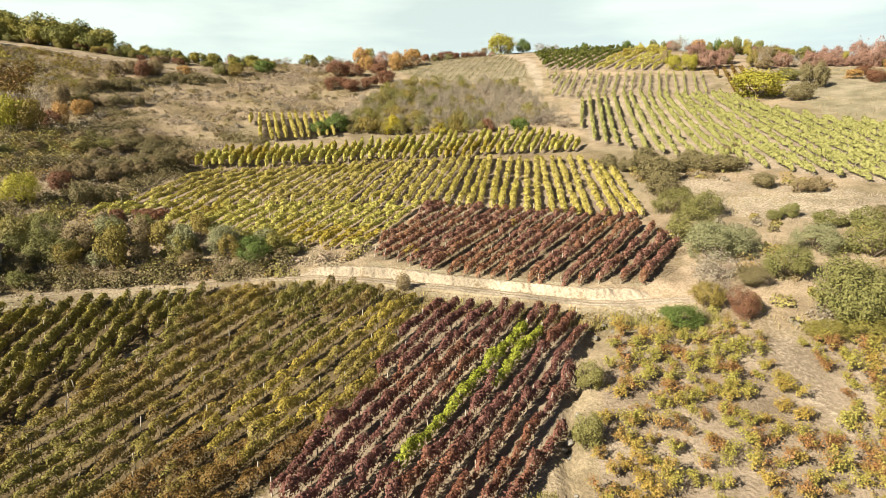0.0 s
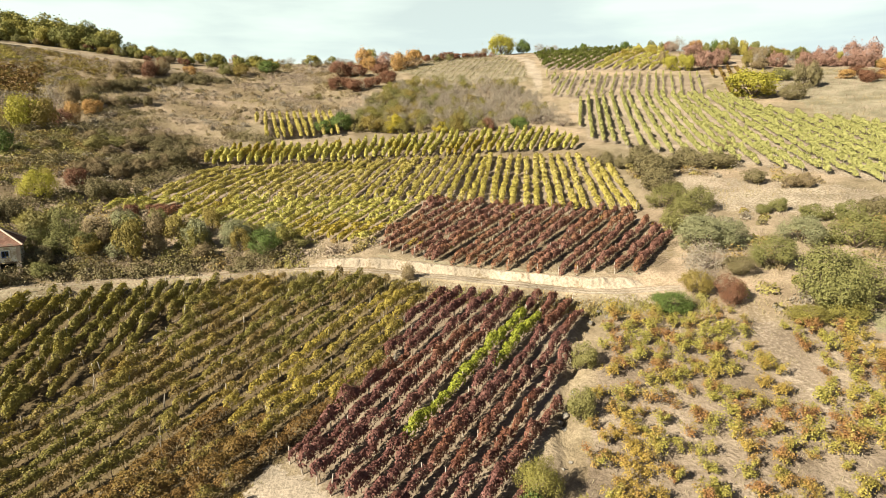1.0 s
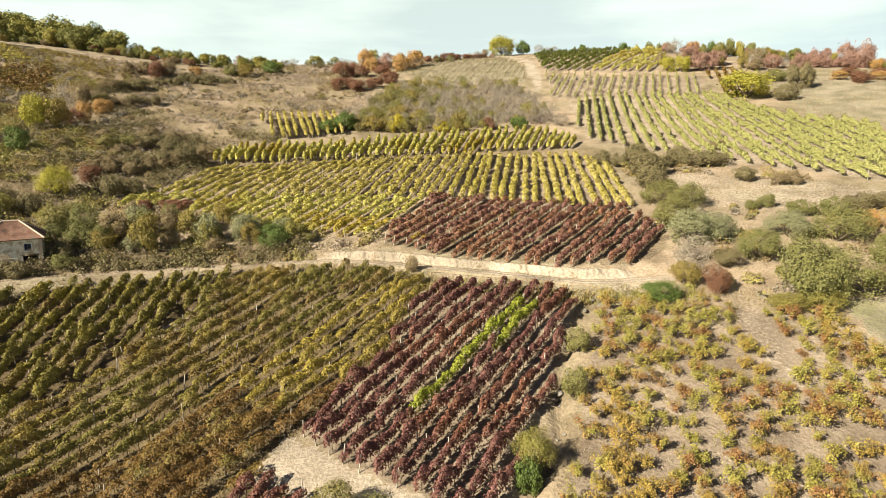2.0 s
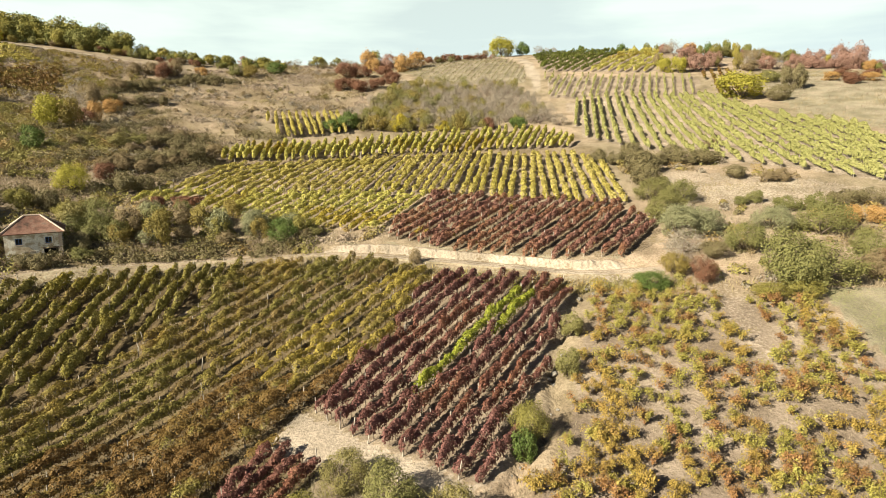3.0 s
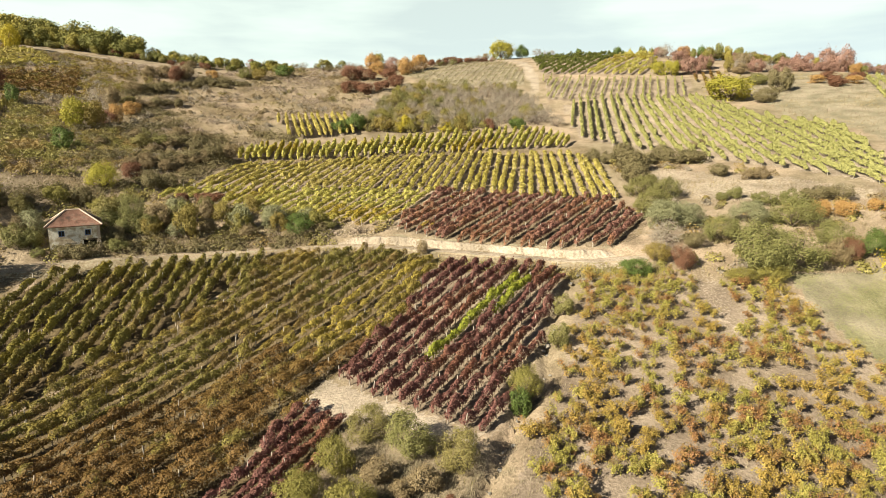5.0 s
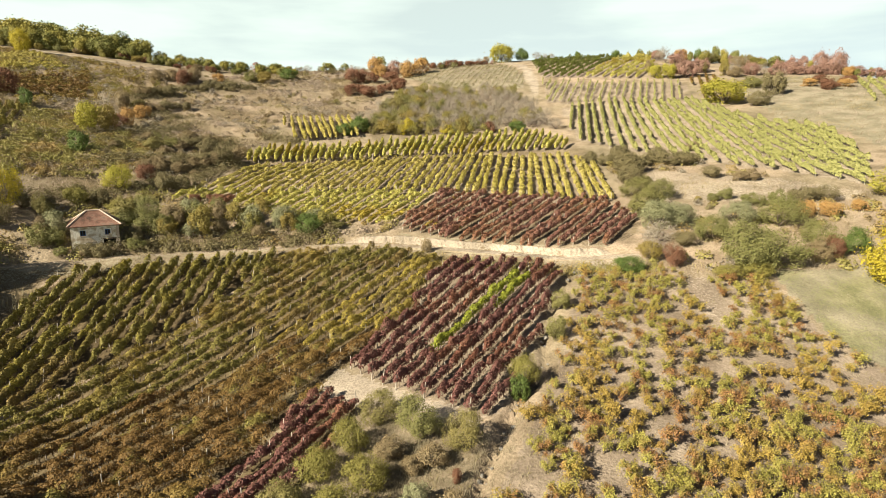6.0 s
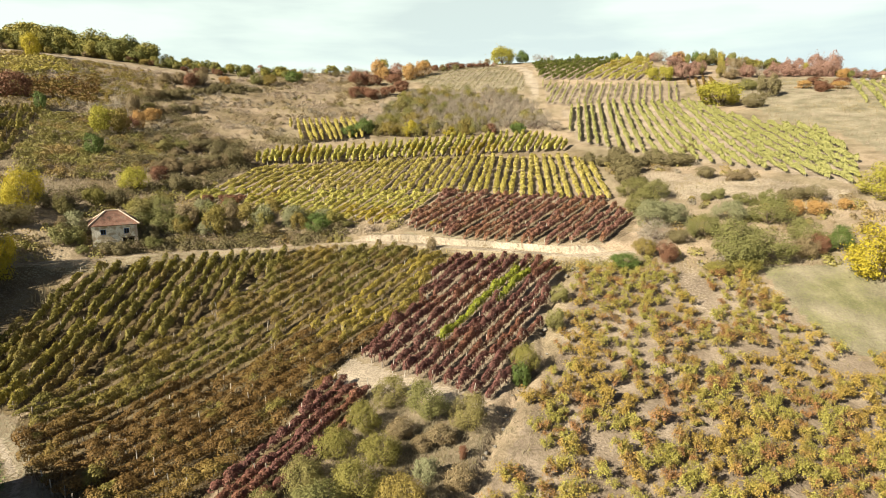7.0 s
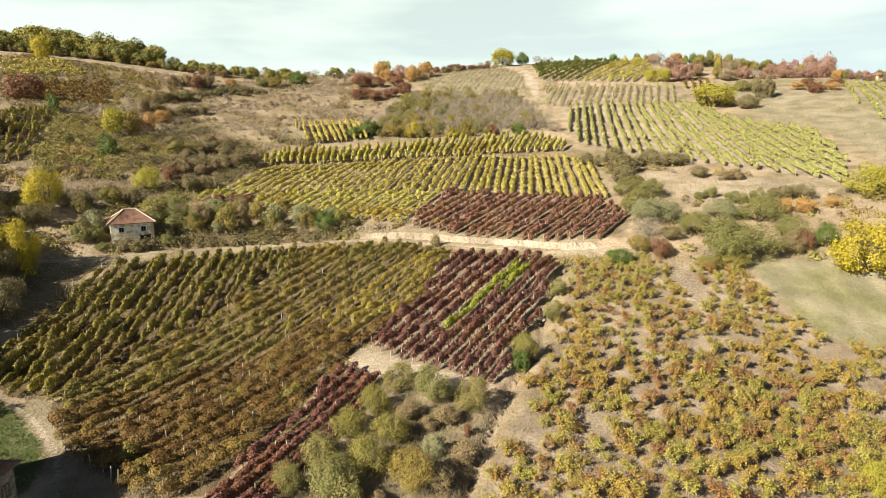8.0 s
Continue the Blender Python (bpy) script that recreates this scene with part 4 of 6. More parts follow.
def limb_mesh(name, mat, seed, limbs, trunk=0.04, reach=0.36, split=0.3, twigs=3):
    """Trunk, limbs and twigs of a plant one metre high."""
    rng = np.random.default_rng(seed)
    pieces = [tube([(0, 0, -0.06), (rng.normal(0, 0.01), rng.normal(0, 0.01), split * 0.6), (0, 0, split)], (trunk, trunk * 0.8, trunk * 0.65), 6)]
    for k in range(limbs):
        w = 2 * math.pi * (k + rng.uniform(-0.3, 0.3)) / limbs
        r = reach * rng.uniform(0.4, 0.8)
        end = np.array([math.cos(w) * r, math.sin(w) * r, rng.uniform(0.45, 0.74)])
        start = np.array([0, 0, split * rng.uniform(0.35, 1.0)])
        bow = start + (end - start) * 0.5 + np.array([math.cos(w) * 0.06, math.sin(w) * 0.06, -0.03])
        pieces.append(tube([start, bow, end], (trunk * 0.55, trunk * 0.38, trunk * 0.12), 4))
        for j in range(twigs):
            f = rng.uniform(0.35, 0.95)
            s0 = start + (end - start) * f
            s1 = s0 + rng.normal(size=3) * 0.09 + np.array([math.cos(w) * 0.05, math.sin(w) * 0.05, 0.10])
            pieces.append(tube([s0, s1], (trunk * 0.22, trunk * 0.06), 3))
    v, q = joined(pieces)
    return mesh_of(name, v, q, mat)


PLANTS, MIDDLE, FINE = {}, {}, {}
for n_kind, kind_name in enumerate(BUSH):
    PLANTS[kind_name] = []
    for n_var in range(4):
        sd = 100 + n_kind * 10 + n_var
        if kind_name == "bare":
            cr = crown_mesh("crown", BUSH["bare"], sd, 22, 48, 0.034, ragged=0.40)
            st_mesh = limb_mesh("trunk", MAT["twig"], sd, 13, 0.016, 0.42, 0.12, 3)
        elif kind_name == "oak":
            cr = crown_mesh("crown", BUSH["oak"], sd, 28, 96, 0.050, low=0.02, loose=0.04)
            st_mesh = limb_mesh("trunk", MAT["bark"], sd, 6, 0.035, 0.34, 0.3)
        elif kind_name in ("yellow", "lemon"):
            cr = crown_mesh("crown", BUSH[kind_name], sd, 34, 80, 0.036, low=0.06)
            st_mesh = limb_mesh("trunk", MAT["bark"], sd, 7, 0.03, 0.36, 0.22)
        else:
            cr = crown_mesh("crown", BUSH[kind_name], sd, 24, 62, 0.042)
            st_mesh = limb_mesh("trunk", MAT["bark"], sd, 7, 0.022, 0.40, 0.14, 2)
        PLANTS[kind_name].append((cr, st_mesh))
    if kind_name not in ("bare", "oak"):
        MIDDLE[kind_name] = [crown_mesh("crown", BUSH[kind_name], 700 + n_kind * 10 + k, 30, 130, 0.041, lobe=(0.08, 0.22)) for k in range(3)]
        FINE[kind_name] = [crown_mesh("crown", BUSH[kind_name], 400 + n_kind * 10 + k, 44, 260, 0.0245, ragged=0.16, lobe=(0.07, 0.19)) for k in range(2)]
LOOKS = {
    "lemon": ("tree", "yellow-green autumn tree in dry grass"),
    "yellow": ("tree", "bright yellow autumn tree in dry grass"), "gold": ("shrub", "yellow-olive autumn shrub on the slope"),
    "olive": ("shrub", "olive-green bushy shrub on dry ground"), "grey": ("shrub", "grey-green willowy shrub on the slope"),
    "green": ("shrub", "fresh green leafy shrub on dry slope"), "dark": ("shrub", "dark green brown hedge shrub casting shade"),
    "brown": ("shrub", "brown half-bare autumn shrub"), "rust": ("shrub", "rust-red autumn shrub in dry grass"),
    "orange": ("shrub", "orange autumn shrub in dry grass"), "red": ("shrub", "dull red autumn shrub on the hill crest"),
    "bare": ("shrub", "grey-brown nearly bare twiggy shrub"), "oak": ("tree", "green oak turning yellow on the hill crest"),
}
plant_rng = np.random.default_rng(5)


def plant(kind_name, x, y, w, h, group="", thing=""):
    if w > 1.9 * h and not thing:
        # a wide, low patch is several plants side by side
        n = max(2, int(round(w / (1.25 * h))))
        for k in range(n):
            f = (k + 0.5) / n - 0.5
            plant(kind_name, x + f * w + plant_rng.normal(0, 0.3), y + plant_rng.normal(0, 0.12 * w), w / n * plant_rng.uniform(1.1, 1.5), h * plant_rng.uniform(0.7, 1.1), group)
        return None
    cr, br = PLANTS[kind_name][plant_rng.integers(0, 4)]
    if kind_name in FINE and not (thing == "sapling" or (group.startswith("brush") and h < 4)):
        near = w > 3.0 and (y < 70 or (w > 5.0 and y < 100))
        cr = (FINE if near else MIDDLE)[kind_name][plant_rng.integers(0, 2 if near else 3)]
    cat, label = LOOKS[kind_name]
    if h > 6.5 and cat == "shrub":
        cat, label = "tree", label.replace("shrub", "tree")
    if thing:
        cat, label = thing, label.replace("shrub", thing)
    if group.startswith("hedge") and cat == "shrub":
        cat, label = "hedge bush", label.replace("hedge shrub", "shrub").replace("shrub", "hedge bush")
    ob = tagged(new(cat.replace(" ", "_")), label, cat, group)
    ob.matrix_basis = pose(x, y, float(ground_z(x, y)) - 0.06 * h, 0, 0, plant_rng.uniform(0, 360)) @ Matrix.Diagonal((w * 0.99, w * plant_rng.uniform(0.85, 1.08), h * 1.06, 1))
    child("crown", cr, ob)
    child("trunk" if cat == "tree" else "wood", br, ob)
    return ob


SLOPE_SHRUBS = [
    ("dark", 38.2, 119.5, 10.2, 4.9), ("dark", 40.2, 110.7, 8.4, 4.9), ("dark", 46.6, 116.5, 7.8, 4.1), ("dark", 38.0, 102.1, 6.8, 4.5),
    ("olive", 36.5, 93.3, 6.3, 4.6), ("olive", 39.5, 89.7, 6.9, 4.5), ("olive", 35.0, 82.2, 7.2, 4.5), ("grey", 34.8, 75.5, 7.4, 5.0),
    ("grey", 38.6, 75.8, 5.9, 4.3), ("bare", 33.1, 69.8, 6.2, 3.9), ("gold", 29.4, 63.3, 3.6, 3.2),
    ("bare", 31.2, 65.6, 5.2, 4.2), ("rust", 32.2, 61.0, 3.8, 3.6), ("green", 25.4, 60.4, 4.6, 2.9), ("brown", -5.3, 74.9, 2.2, 2.5), ("dark", 36.4, 67.4, 4.0, 2.7), ("olive", 41.0, 68.8, 6.1, 4.2),
    ("grey", 48.4, 75.0, 6.2, 3.8), ("olive", 42.0, 58.5, 8.2, 7.5), ("gold", 38.3, 56.4, 4.0, 2.2),
]
SLOPE_SHRUBS_MORE = [
    ("gold", 42.2, 56.4, 4.5, 2.7), ("olive", 54.0, 72.6, 7.8, 5.1), ("olive", 56.8, 81.4, 7.0, 3.0), ("olive", 50.4, 87.0, 4.2, 2.2),
    ("brown", 60.2, 97.3, 5.6, 2.5), ("dark", 55.2, 102.1, 4.4, 2.8), ("dark", 54.2, 113.8, 6.5, 3.6), ("dark", 50.1, 114.4, 6.5, 3.6),
    ("brown", 60.1, 125.7, 4.7, 1.7),
]
RIGHT_SHRUBS = [
    ("orange", 60.5, 76.2, 3.6, 2.9), ("orange", 64.4, 75.4, 4.0, 2.9), ("orange", 70.3, 76.7, 3.0, 2.2), ("brown", 53.6, 60.6, 4.2, 3.9), ("rust", 56.4, 61.4, 3.6, 3.4), ("green", 59.6, 61.6, 4.2, 4.4), ("olive", 56.0, 64.6, 5.0, 4.6),
    ("olive", 46.9, 60.1, 8.8, 5.7), ("yellow", 61.1, 53.5, 9.6, 9.0), ("lemon", 80.4, 80.6, 11.1, 6.9), ("dark", 65.7, 82.8, 7.9, 3.5),
   
]
WEST_PLANTS = [
    ("lemon", -94.7, 132.0, 7.4, 8.6), ("gold", -91.6, 133.3, 7.0, 8.4), ("bare", -101.3, 153.4, 5.7, 9.1), ("brown", -102.3, 163.1, 5.0, 7.4),
    ("rust", -93.5, 143.6, 5.1, 4.6), ("orange", -91.8, 145.8, 4.0, 5.8), ("orange", -92.4, 155.0, 5.5, 4.0), ("green", -87.2, 113.9, 4.7, 5.4),
    ("green", -122.5, 149.4, 3.7, 5.9), ("brown", -106.7, 186.5, 7.0, 3.7), ("dark", -102.2, 189.5, 7.6, 3.6), ("dark", -98.2, 196.3, 7.9, 3.0),
    ("dark", -94.6, 202.0, 8.1, 3.1), ("dark", -88.5, 206.4, 9.9, 4.3), ("dark", -81.8, 211.3, 9.2, 3.6), ("olive", -100.2, 168.1, 6.0, 3.2),
    ("brown", -95.7, 169.7, 6.4, 3.2), ("dark", -91.3, 173.0, 7.4, 3.7), ("rust", -102.3, 209.6, 5.9, 7.2), ("brown", -99.6, 213.3, 6.0, 6.5),
]
WEST_PLANTS_MORE = [
    ("brown", -109.9, 209.0, 9.1, 4.4), ("orange", -92.0, 218.2, 4.8, 3.7), ("olive", -76.3, 127.1, 5.4, 3.4), ("olive", -73.2, 131.2, 5.6, 3.2),
    ("dark", -69.7, 133.8, 6.0, 3.5), ("dark", -64.1, 131.4, 5.6, 4.3), ("dark", -56.5, 121.6, 5.3, 5.3), ("brown", -71.0, 136.9, 5.5, 3.0),
    ("brown", -54.6, 128.4, 5.5, 3.9), ("dark", -60.3, 119.5, 5.2, 3.2), ("lemon", -70.0, 98.1, 6.8, 5.9), ("rust", -68.1, 105.8, 4.2, 3.8),
    ("dark", -62.2, 101.6, 4.1, 4.8), ("dark", -59.4, 103.5, 4.2, 3.7), ("gold", -73.0, 87.8, 4.9, 3.9), ("dark", -69.6, 89.9, 3.9, 3.7),
    ("olive", -62.6, 85.2, 4.6, 5.5), ("olive", -58.6, 86.3, 5.4, 5.7), ("olive", -61.6, 83.5, 3.5, 3.5), ("gold", -47.1, 82.6, 4.7, 6.7),
]
WEST_PLANTS_REST = [
    ("brown", -46.9, 90.9, 3.4, 4.0), ("gold", -43.6, 90.3, 3.5, 4.4), ("grey", -39.6, 88.3, 4.7, 4.7), ("gold", -38.8, 87.0, 3.4, 4.1),
    ("grey", -34.0, 89.1, 5.3, 4.3), ("gold", -32.3, 87.3, 3.1, 3.5), ("green", -27.9, 85.9, 5.4, 4.0), ("brown", -53.6, 85.8, 5.0, 4.6),
    ("olive", -75.8, 81.8, 3.8, 4.3), ("grey", -70.1, 76.3, 4.0, 5.0), ("brown", -71.6, 74.9, 2.7, 3.8), ("rust", -51.5, 99.8, 5.8, 2.3),
    ("olive", -23.2, 87.8, 3.1, 2.1), ("brown", -24.5, 86.8, 2.4, 1.9),
]
LEFT_SHRUBS = [
    ("yellow", -81.9, 79.9, 7.0, 9.4), ("yellow", -74.4, 60.5, 7.0, 9.6), ("dark", -67.9, 49.1, 5.0, 6.9), ("dark", -74.5, 56.9, 5.4, 7.5),
    ("dark", -81.4, 75.7, 7.5, 4.4), ("dark", -78.3, 83.2, 6.8, 3.5), ("dark", -61.6, 72.9, 5.7, 2.6), ("olive", -70.0, 72.2, 4.3, 4.0),
    ("rust", -137.6, 159.0, 10.8, 8.5), ("yellow", -172.8, 223.5, 7.1, 10.8), ("yellow", -180.2, 250.1, 7.8, 8.1), ("lemon", 35.8, 13.6, 3.3, 4.0),
    ("olive", 11.6, 43.8, 2.5, 3.2), ("olive", 13.6, 51.8, 2.9, 2.7),
]
GULLY_SHRUBS = [
    ("olive", -8.9, 31.1, 3.3, 2.8), ("olive", -4.7, 28.0, 4.2, 3.5), ("olive", -0.4, 25.5, 3.4, 3.3), ("gold", -11.2, 26.3, 3.4, 3.0),
    ("gold", -8.9, 20.7, 3.5, 2.9), ("gold", -13.5, 22.5, 3.3, 2.7), ("olive", -15.6, 18.0, 3.8, 3.2), ("gold", -10.5, 16.2, 3.8, 3.5),
    ("olive", -13.2, 13.6, 4.4, 3.4), ("gold", -6.3, 13.2, 3.4, 3.8), ("olive", -17.9, 13.5, 2.7, 3.1), ("grey", -4.6, 17.9, 2.1, 2.1),
    ("rust", -1.1, 20.9, 0.9, 1.2), ("brown", -1.5, 16.6, 2.4, 2.1), ("brown", -7.3, 24.7, 2.4, 2.1), ("brown", -3.2, 23.2, 2.5, 2.0),
    ("gold", 6.6, 35.3, 3.1, 3.1), ("green", 5.9, 33.4, 1.8, 3.0), ("olive", -11.9, 10.9, 2.4, 2.9), ("brown", -3.8, 12.9, 2.0, 1.9),
]
CREST_PLANTS = [
    ("lemon", 25.2, 268.4, 13.0, 8.9), ("green", 35.7, 272.7, 6.9, 6.1), ("bare", 43.4, 278.0, 5.9, 4.1), ("bare", 49.3, 279.0, 6.5, 3.1),
    ("green", 62.7, 274.4, 3.2, 3.3), ("green", 77.9, 263.6, 4.1, 4.4), ("bare", 91.7, 271.0, 3.7, 3.5), ("bare", 92.0, 246.9, 4.8, 5.1),
    ("bare", 93.0, 239.5, 6.1, 7.2), ("orange", 106.9, 257.4, 5.8, 5.5), ("red", 95.1, 231.2, 6.8, 5.2), ("red", 89.3, 207.5, 7.6, 7.1),
    ("red", 93.8, 207.5, 6.2, 7.5), ("red", 100.2, 217.5, 6.0, 5.3), ("lemon", 78.5, 209.2, 5.6, 5.6), ("lemon", 82.9, 207.3, 6.2, 6.1),
    ("brown", 79.3, 220.4, 3.1, 4.6), ("gold", 111.4, 243.2, 4.8, 5.5), ("green", 112.7, 254.0, 3.5, 6.6), ("oak", 123.4, 259.1, 4.1, 8.2),
]
CREST_PLANTS_MORE = [
    ("oak", 121.6, 246.6, 3.9, 6.9), ("oak", 129.0, 253.3, 4.5, 7.1), ("gold", 132.5, 247.7, 5.8, 5.1), ("brown", 123.0, 235.3, 4.6, 4.4),
    ("oak", 139.7, 238.3, 6.6, 5.8), ("oak", 134.9, 239.6, 5.2, 4.5), ("gold", 104.6, 208.6, 3.7, 6.7), ("bare", 107.4, 206.5, 4.5, 6.7),
    ("brown", 107.8, 205.2, 7.3, 3.9), ("red", 114.7, 208.4, 6.6, 5.5), ("bare", 119.0, 208.2, 5.4, 5.1), ("red", 123.2, 207.0, 5.8, 4.7),
    ("olive", 104.2, 185.4, 7.5, 4.3), ("dark", 105.1, 173.4, 7.4, 8.7), ("dark", 94.8, 162.0, 7.0, 4.7), ("lemon", 86.9, 168.3, 13.6, 8.4),
    ("olive", 98.3, 215.5, 5.6, 4.9), ("red", 144.0, 231.8, 5.5, 6.5), ("red", 147.6, 230.1, 6.4, 6.5), ("red", 148.1, 220.1, 7.4, 9.1),
]
CREST_PLANTS_REST = [
    ("red", 151.6, 216.0, 9.0, 10.2), ("red", 132.3, 211.0, 8.8, 4.8), ("red", 141.3, 212.2, 9.2, 4.0), ("red", 154.3, 223.6, 6.6, 4.2),
    ("gold", 155.9, 220.9, 3.5, 4.6), ("oak", 156.8, 210.9, 3.8, 3.2), ("orange", 154.1, 211.9, 4.6, 4.0), ("orange", -32.4, 245.0, 6.5, 9.2),
    ("oak", -33.8, 284.8, 6.6, 6.3), ("red", -24.5, 245.8, 7.2, 6.4), ("orange", -18.3, 239.8, 7.1, 7.6), ("orange", -12.8, 245.8, 8.2, 6.9),
    ("oak", -12.1, 279.9, 4.9, 4.9), ("orange", -29.8, 241.2, 5.9, 5.9), ("rust", -39.0, 227.9, 8.6, 6.4), ("rust", -33.2, 229.1, 7.7, 5.2),
    ("rust", -24.2, 230.4, 8.6, 4.8), ("rust", -37.4, 209.9, 6.7, 5.2), ("rust", -31.5, 208.6, 7.1, 4.8), ("rust", -25.5, 211.1, 7.2, 4.8),
]
CREST_PLANTS_LAST = [
    ("rust", -20.2, 217.3, 6.9, 4.9), ("rust", -5.4, 255.9, 7.0, 3.3), ("rust", 0.7, 261.3, 7.1, 3.9), ("rust", 7.4, 261.9, 7.1, 2.7),
    ("rust", 14.3, 262.4, 7.7, 2.4), ("oak", -55.5, 254.1, 7.7, 5.2), ("bare", -64.8, 255.9, 5.5, 3.8), ("oak", -50.6, 275.3, 4.3, 3.6),
    ("bare", -42.3, 257.5, 7.6, 3.4), ("green", -67.6, 233.0, 7.8, 5.3), ("olive", -80.8, 224.9, 5.8, 4.7), ("gold", -76.0, 225.4, 6.7, 4.7),
]
WEST_HEDGES = [
    ("brown", 4.2, 2.8, [(-69.5, 109), (-64.7, 112.4), (-61.0, 115.6), (-57.5, 120.0), (-54.7, 124.3)]),
    ("dark", 4.0, 2.4, [(-70.5, 111), (-65, 115), (-60.0, 119), (-56.0, 124.5)]),
    ("olive", 4.0, 2.0, [(-88, 115), (-83.9, 122.8), (-81.4, 128.1), (-79.0, 134)]),
    ("brown", 4.4, 2.4, [(-72, 124), (-68.7, 133.8), (-63.5, 139)]),
]
hedge_rng = np.random.default_rng(77)
for kind_name, w, h, line in WEST_HEDGES:
    for x, y in smooth_line(line, w * 0.62):
        plant(kind_name if hedge_rng.random() < 0.75 else "brown", x + hedge_rng.normal(0, 0.6), y + hedge_rng.normal(0, 0.8), w * hedge_rng.uniform(0.75, 1.25), h * hedge_rng.uniform(0.7, 1.25), "hedges of the west slope")
for shrub_list in (SLOPE_SHRUBS, SLOPE_SHRUBS_MORE, RIGHT_SHRUBS, LEFT_SHRUBS, WEST_PLANTS, WEST_PLANTS_MORE, WEST_PLANTS_REST, GULLY_SHRUBS, CREST_PLANTS, CREST_PLANTS_MORE, CREST_PLANTS_REST, CREST_PLANTS_LAST):
    for entry in shrub_list:
        k, x, y, w, h = entry
        swell = 1.18 if shrub_list is GULLY_SHRUBS else 1.0
        plant(k, x, y, w * swell, h * swell)

# the oak belt along the west crest
belt_rng = np.random.default_rng(31)
BELT = smooth_line([(-232, 238), (-200, 240), (-170, 243), (-145, 246), (-120, 244), (-96, 240), (-70, 246)], 1.0)
for n_tree in range(130):
    f = (n_tree // 2 + belt_rng.uniform(0, 0.9)) / 65
    bx, by = BELT[int(min(f, 1.0) * (len(BELT) - 1))]
    size = (4.2 + 6.6 * float(ease(-128, -148, bx))) * belt_rng.uniform(0.72, 1.12) * (1.1 if n_tree % 2 == 0 else 0.85)
    plant("oak", bx + belt_rng.normal(0, 2), by + (1 if n_tree % 2 else 7) + belt_rng.uniform(-2, 3), size * belt_rng.uniform(0.95, 1.3), size, "oaks of the west crest")
for n_tree in range(34):
    f = (n_tree + belt_rng.uniform(0, 0.9)) / 34
    bx, by = BELT[int(f * 0.8 * (len(BELT) - 1))]
    size = belt_rng.uniform(2.2, 4.6) * (1.2 - 0.5 * f)
    plant(("rust", "brown", "olive", "dark", "gold")[belt_rng.integers(0, 5)], bx + belt_rng.normal(0, 2), by - 2.5 + belt_rng.normal(0, 1.2), size * belt_rng.uniform(1.2, 1.7), size, "hedge under the west oaks")
# the ragged hedge on the east crest
EAST_BELT = smooth_line([(90, 262), (112, 258), (126, 249), (138, 241), (150, 230), (160, 221), (182, 204)], 1.0)
for n_tree in range(80):
    f = (n_tree + belt_rng.uniform(0, 0.9)) / 80
    bx, by = EAST_BELT[int(f * (len(EAST_BELT) - 1))]
    size = belt_rng.uniform(2.2, 4.6)
    kd = ("red", "red", "brown", "gold", "olive", "red", "bare", "oak")[belt_rng.integers(0, 8)]
    plant(kd, bx + belt_rng.normal(0, 2), by + belt_rng.uniform(-9, 7), size * belt_rng.uniform(0.8, 1.8) * (0.55 if kd == "oak" else 1), size * (1.25 if kd == "oak" else 1), "hedge of the east crest")
for x, y in ((121, 181), (126, 179), (131, 177), (128, 187), (136, 184), (124, 174)):
    plant("orange" if x % 2 else "rust", x, y, 5.5, 2.9)
# brush along the middle crest
for n_tree in range(30):
    bx = -95 + n_tree * 4.2 + belt_rng.normal(0, 1.5)
    by = 262 + 10 * math.sin(bx * 0.03) + belt_rng.normal(0, 4)
    size = belt_rng.uniform(1.8, 4.2)
    plant(("brown", "red", "bare", "olive", "dark")[belt_rng.integers(0, 5)], bx, by, size * 1.3, size, "brush of the middle crest")
# unseen groves added beyond the plots to the west, whose shade falls on the lot by the road and on the rows under the
# hill
for gx, gy, gn in ((-79.5, 46, 13), (-91, 60, 8), (-125, 110, 11)):
    for n_tree in range(gn):
        k = n_tree / gn - 0.5
        plant("oak", gx + 14 * k * (-0.6) + belt_rng.normal(0, 2.5), gy + 34 * k + belt_rng.normal(0, 2.0), belt_rng.uniform(8, 10.5), belt_rng.uniform(10, 13.0) * (0.6 if gx < -100 else 1), "trees of the west grove")
# the two oaks stand out of view, added to shade the lawn
for kind_name, x, y, w, h in (("dark", -72, 44, 5, 6), ("dark", -70.5, 38, 4, 5), ("oak", -66, 21, 6, 7.5), ("oak", -62, 14.5, 5, 6.5)):
    plant(kind_name, x, y, w, h)

fill_rng = np.random.default_rng(37)
for kind_name, count, lo, hi, area in (("olive", 7, 2.2, 4.2, "road"), ("gold", 5, 2.2, 4.2, "road"), ("brown", 6, 1.6, 3.2, "road"), ("grey", 3, 2.2, 3.8, "road"), ("brown", 5, 1.0, 1.8, "gully")):
    done = 0
    while done < count:
        if area == "road":
            x, y = fill_rng.uniform(-66, -18), fill_rng.uniform(80, 99)
            ok = inside(x, y, ROADSIDE) and nearest(np.array([x]), np.array([y]), ROAD)[0][0] > 4.5
        else:
            x, y = fill_rng.uniform(-20, -3), fill_rng.uniform(6, 27)
            ok = inside(x, y, [(-12, 27), (-9, 28), (-4, 22), (-4, 8), (-14.5, 5), (-13.5, 14)])
        if ok:
            h = fill_rng.uniform(lo, hi)
            plant(kind_name, x, y, h * fill_rng.uniform(1.0, 1.4), h)
            done += 1

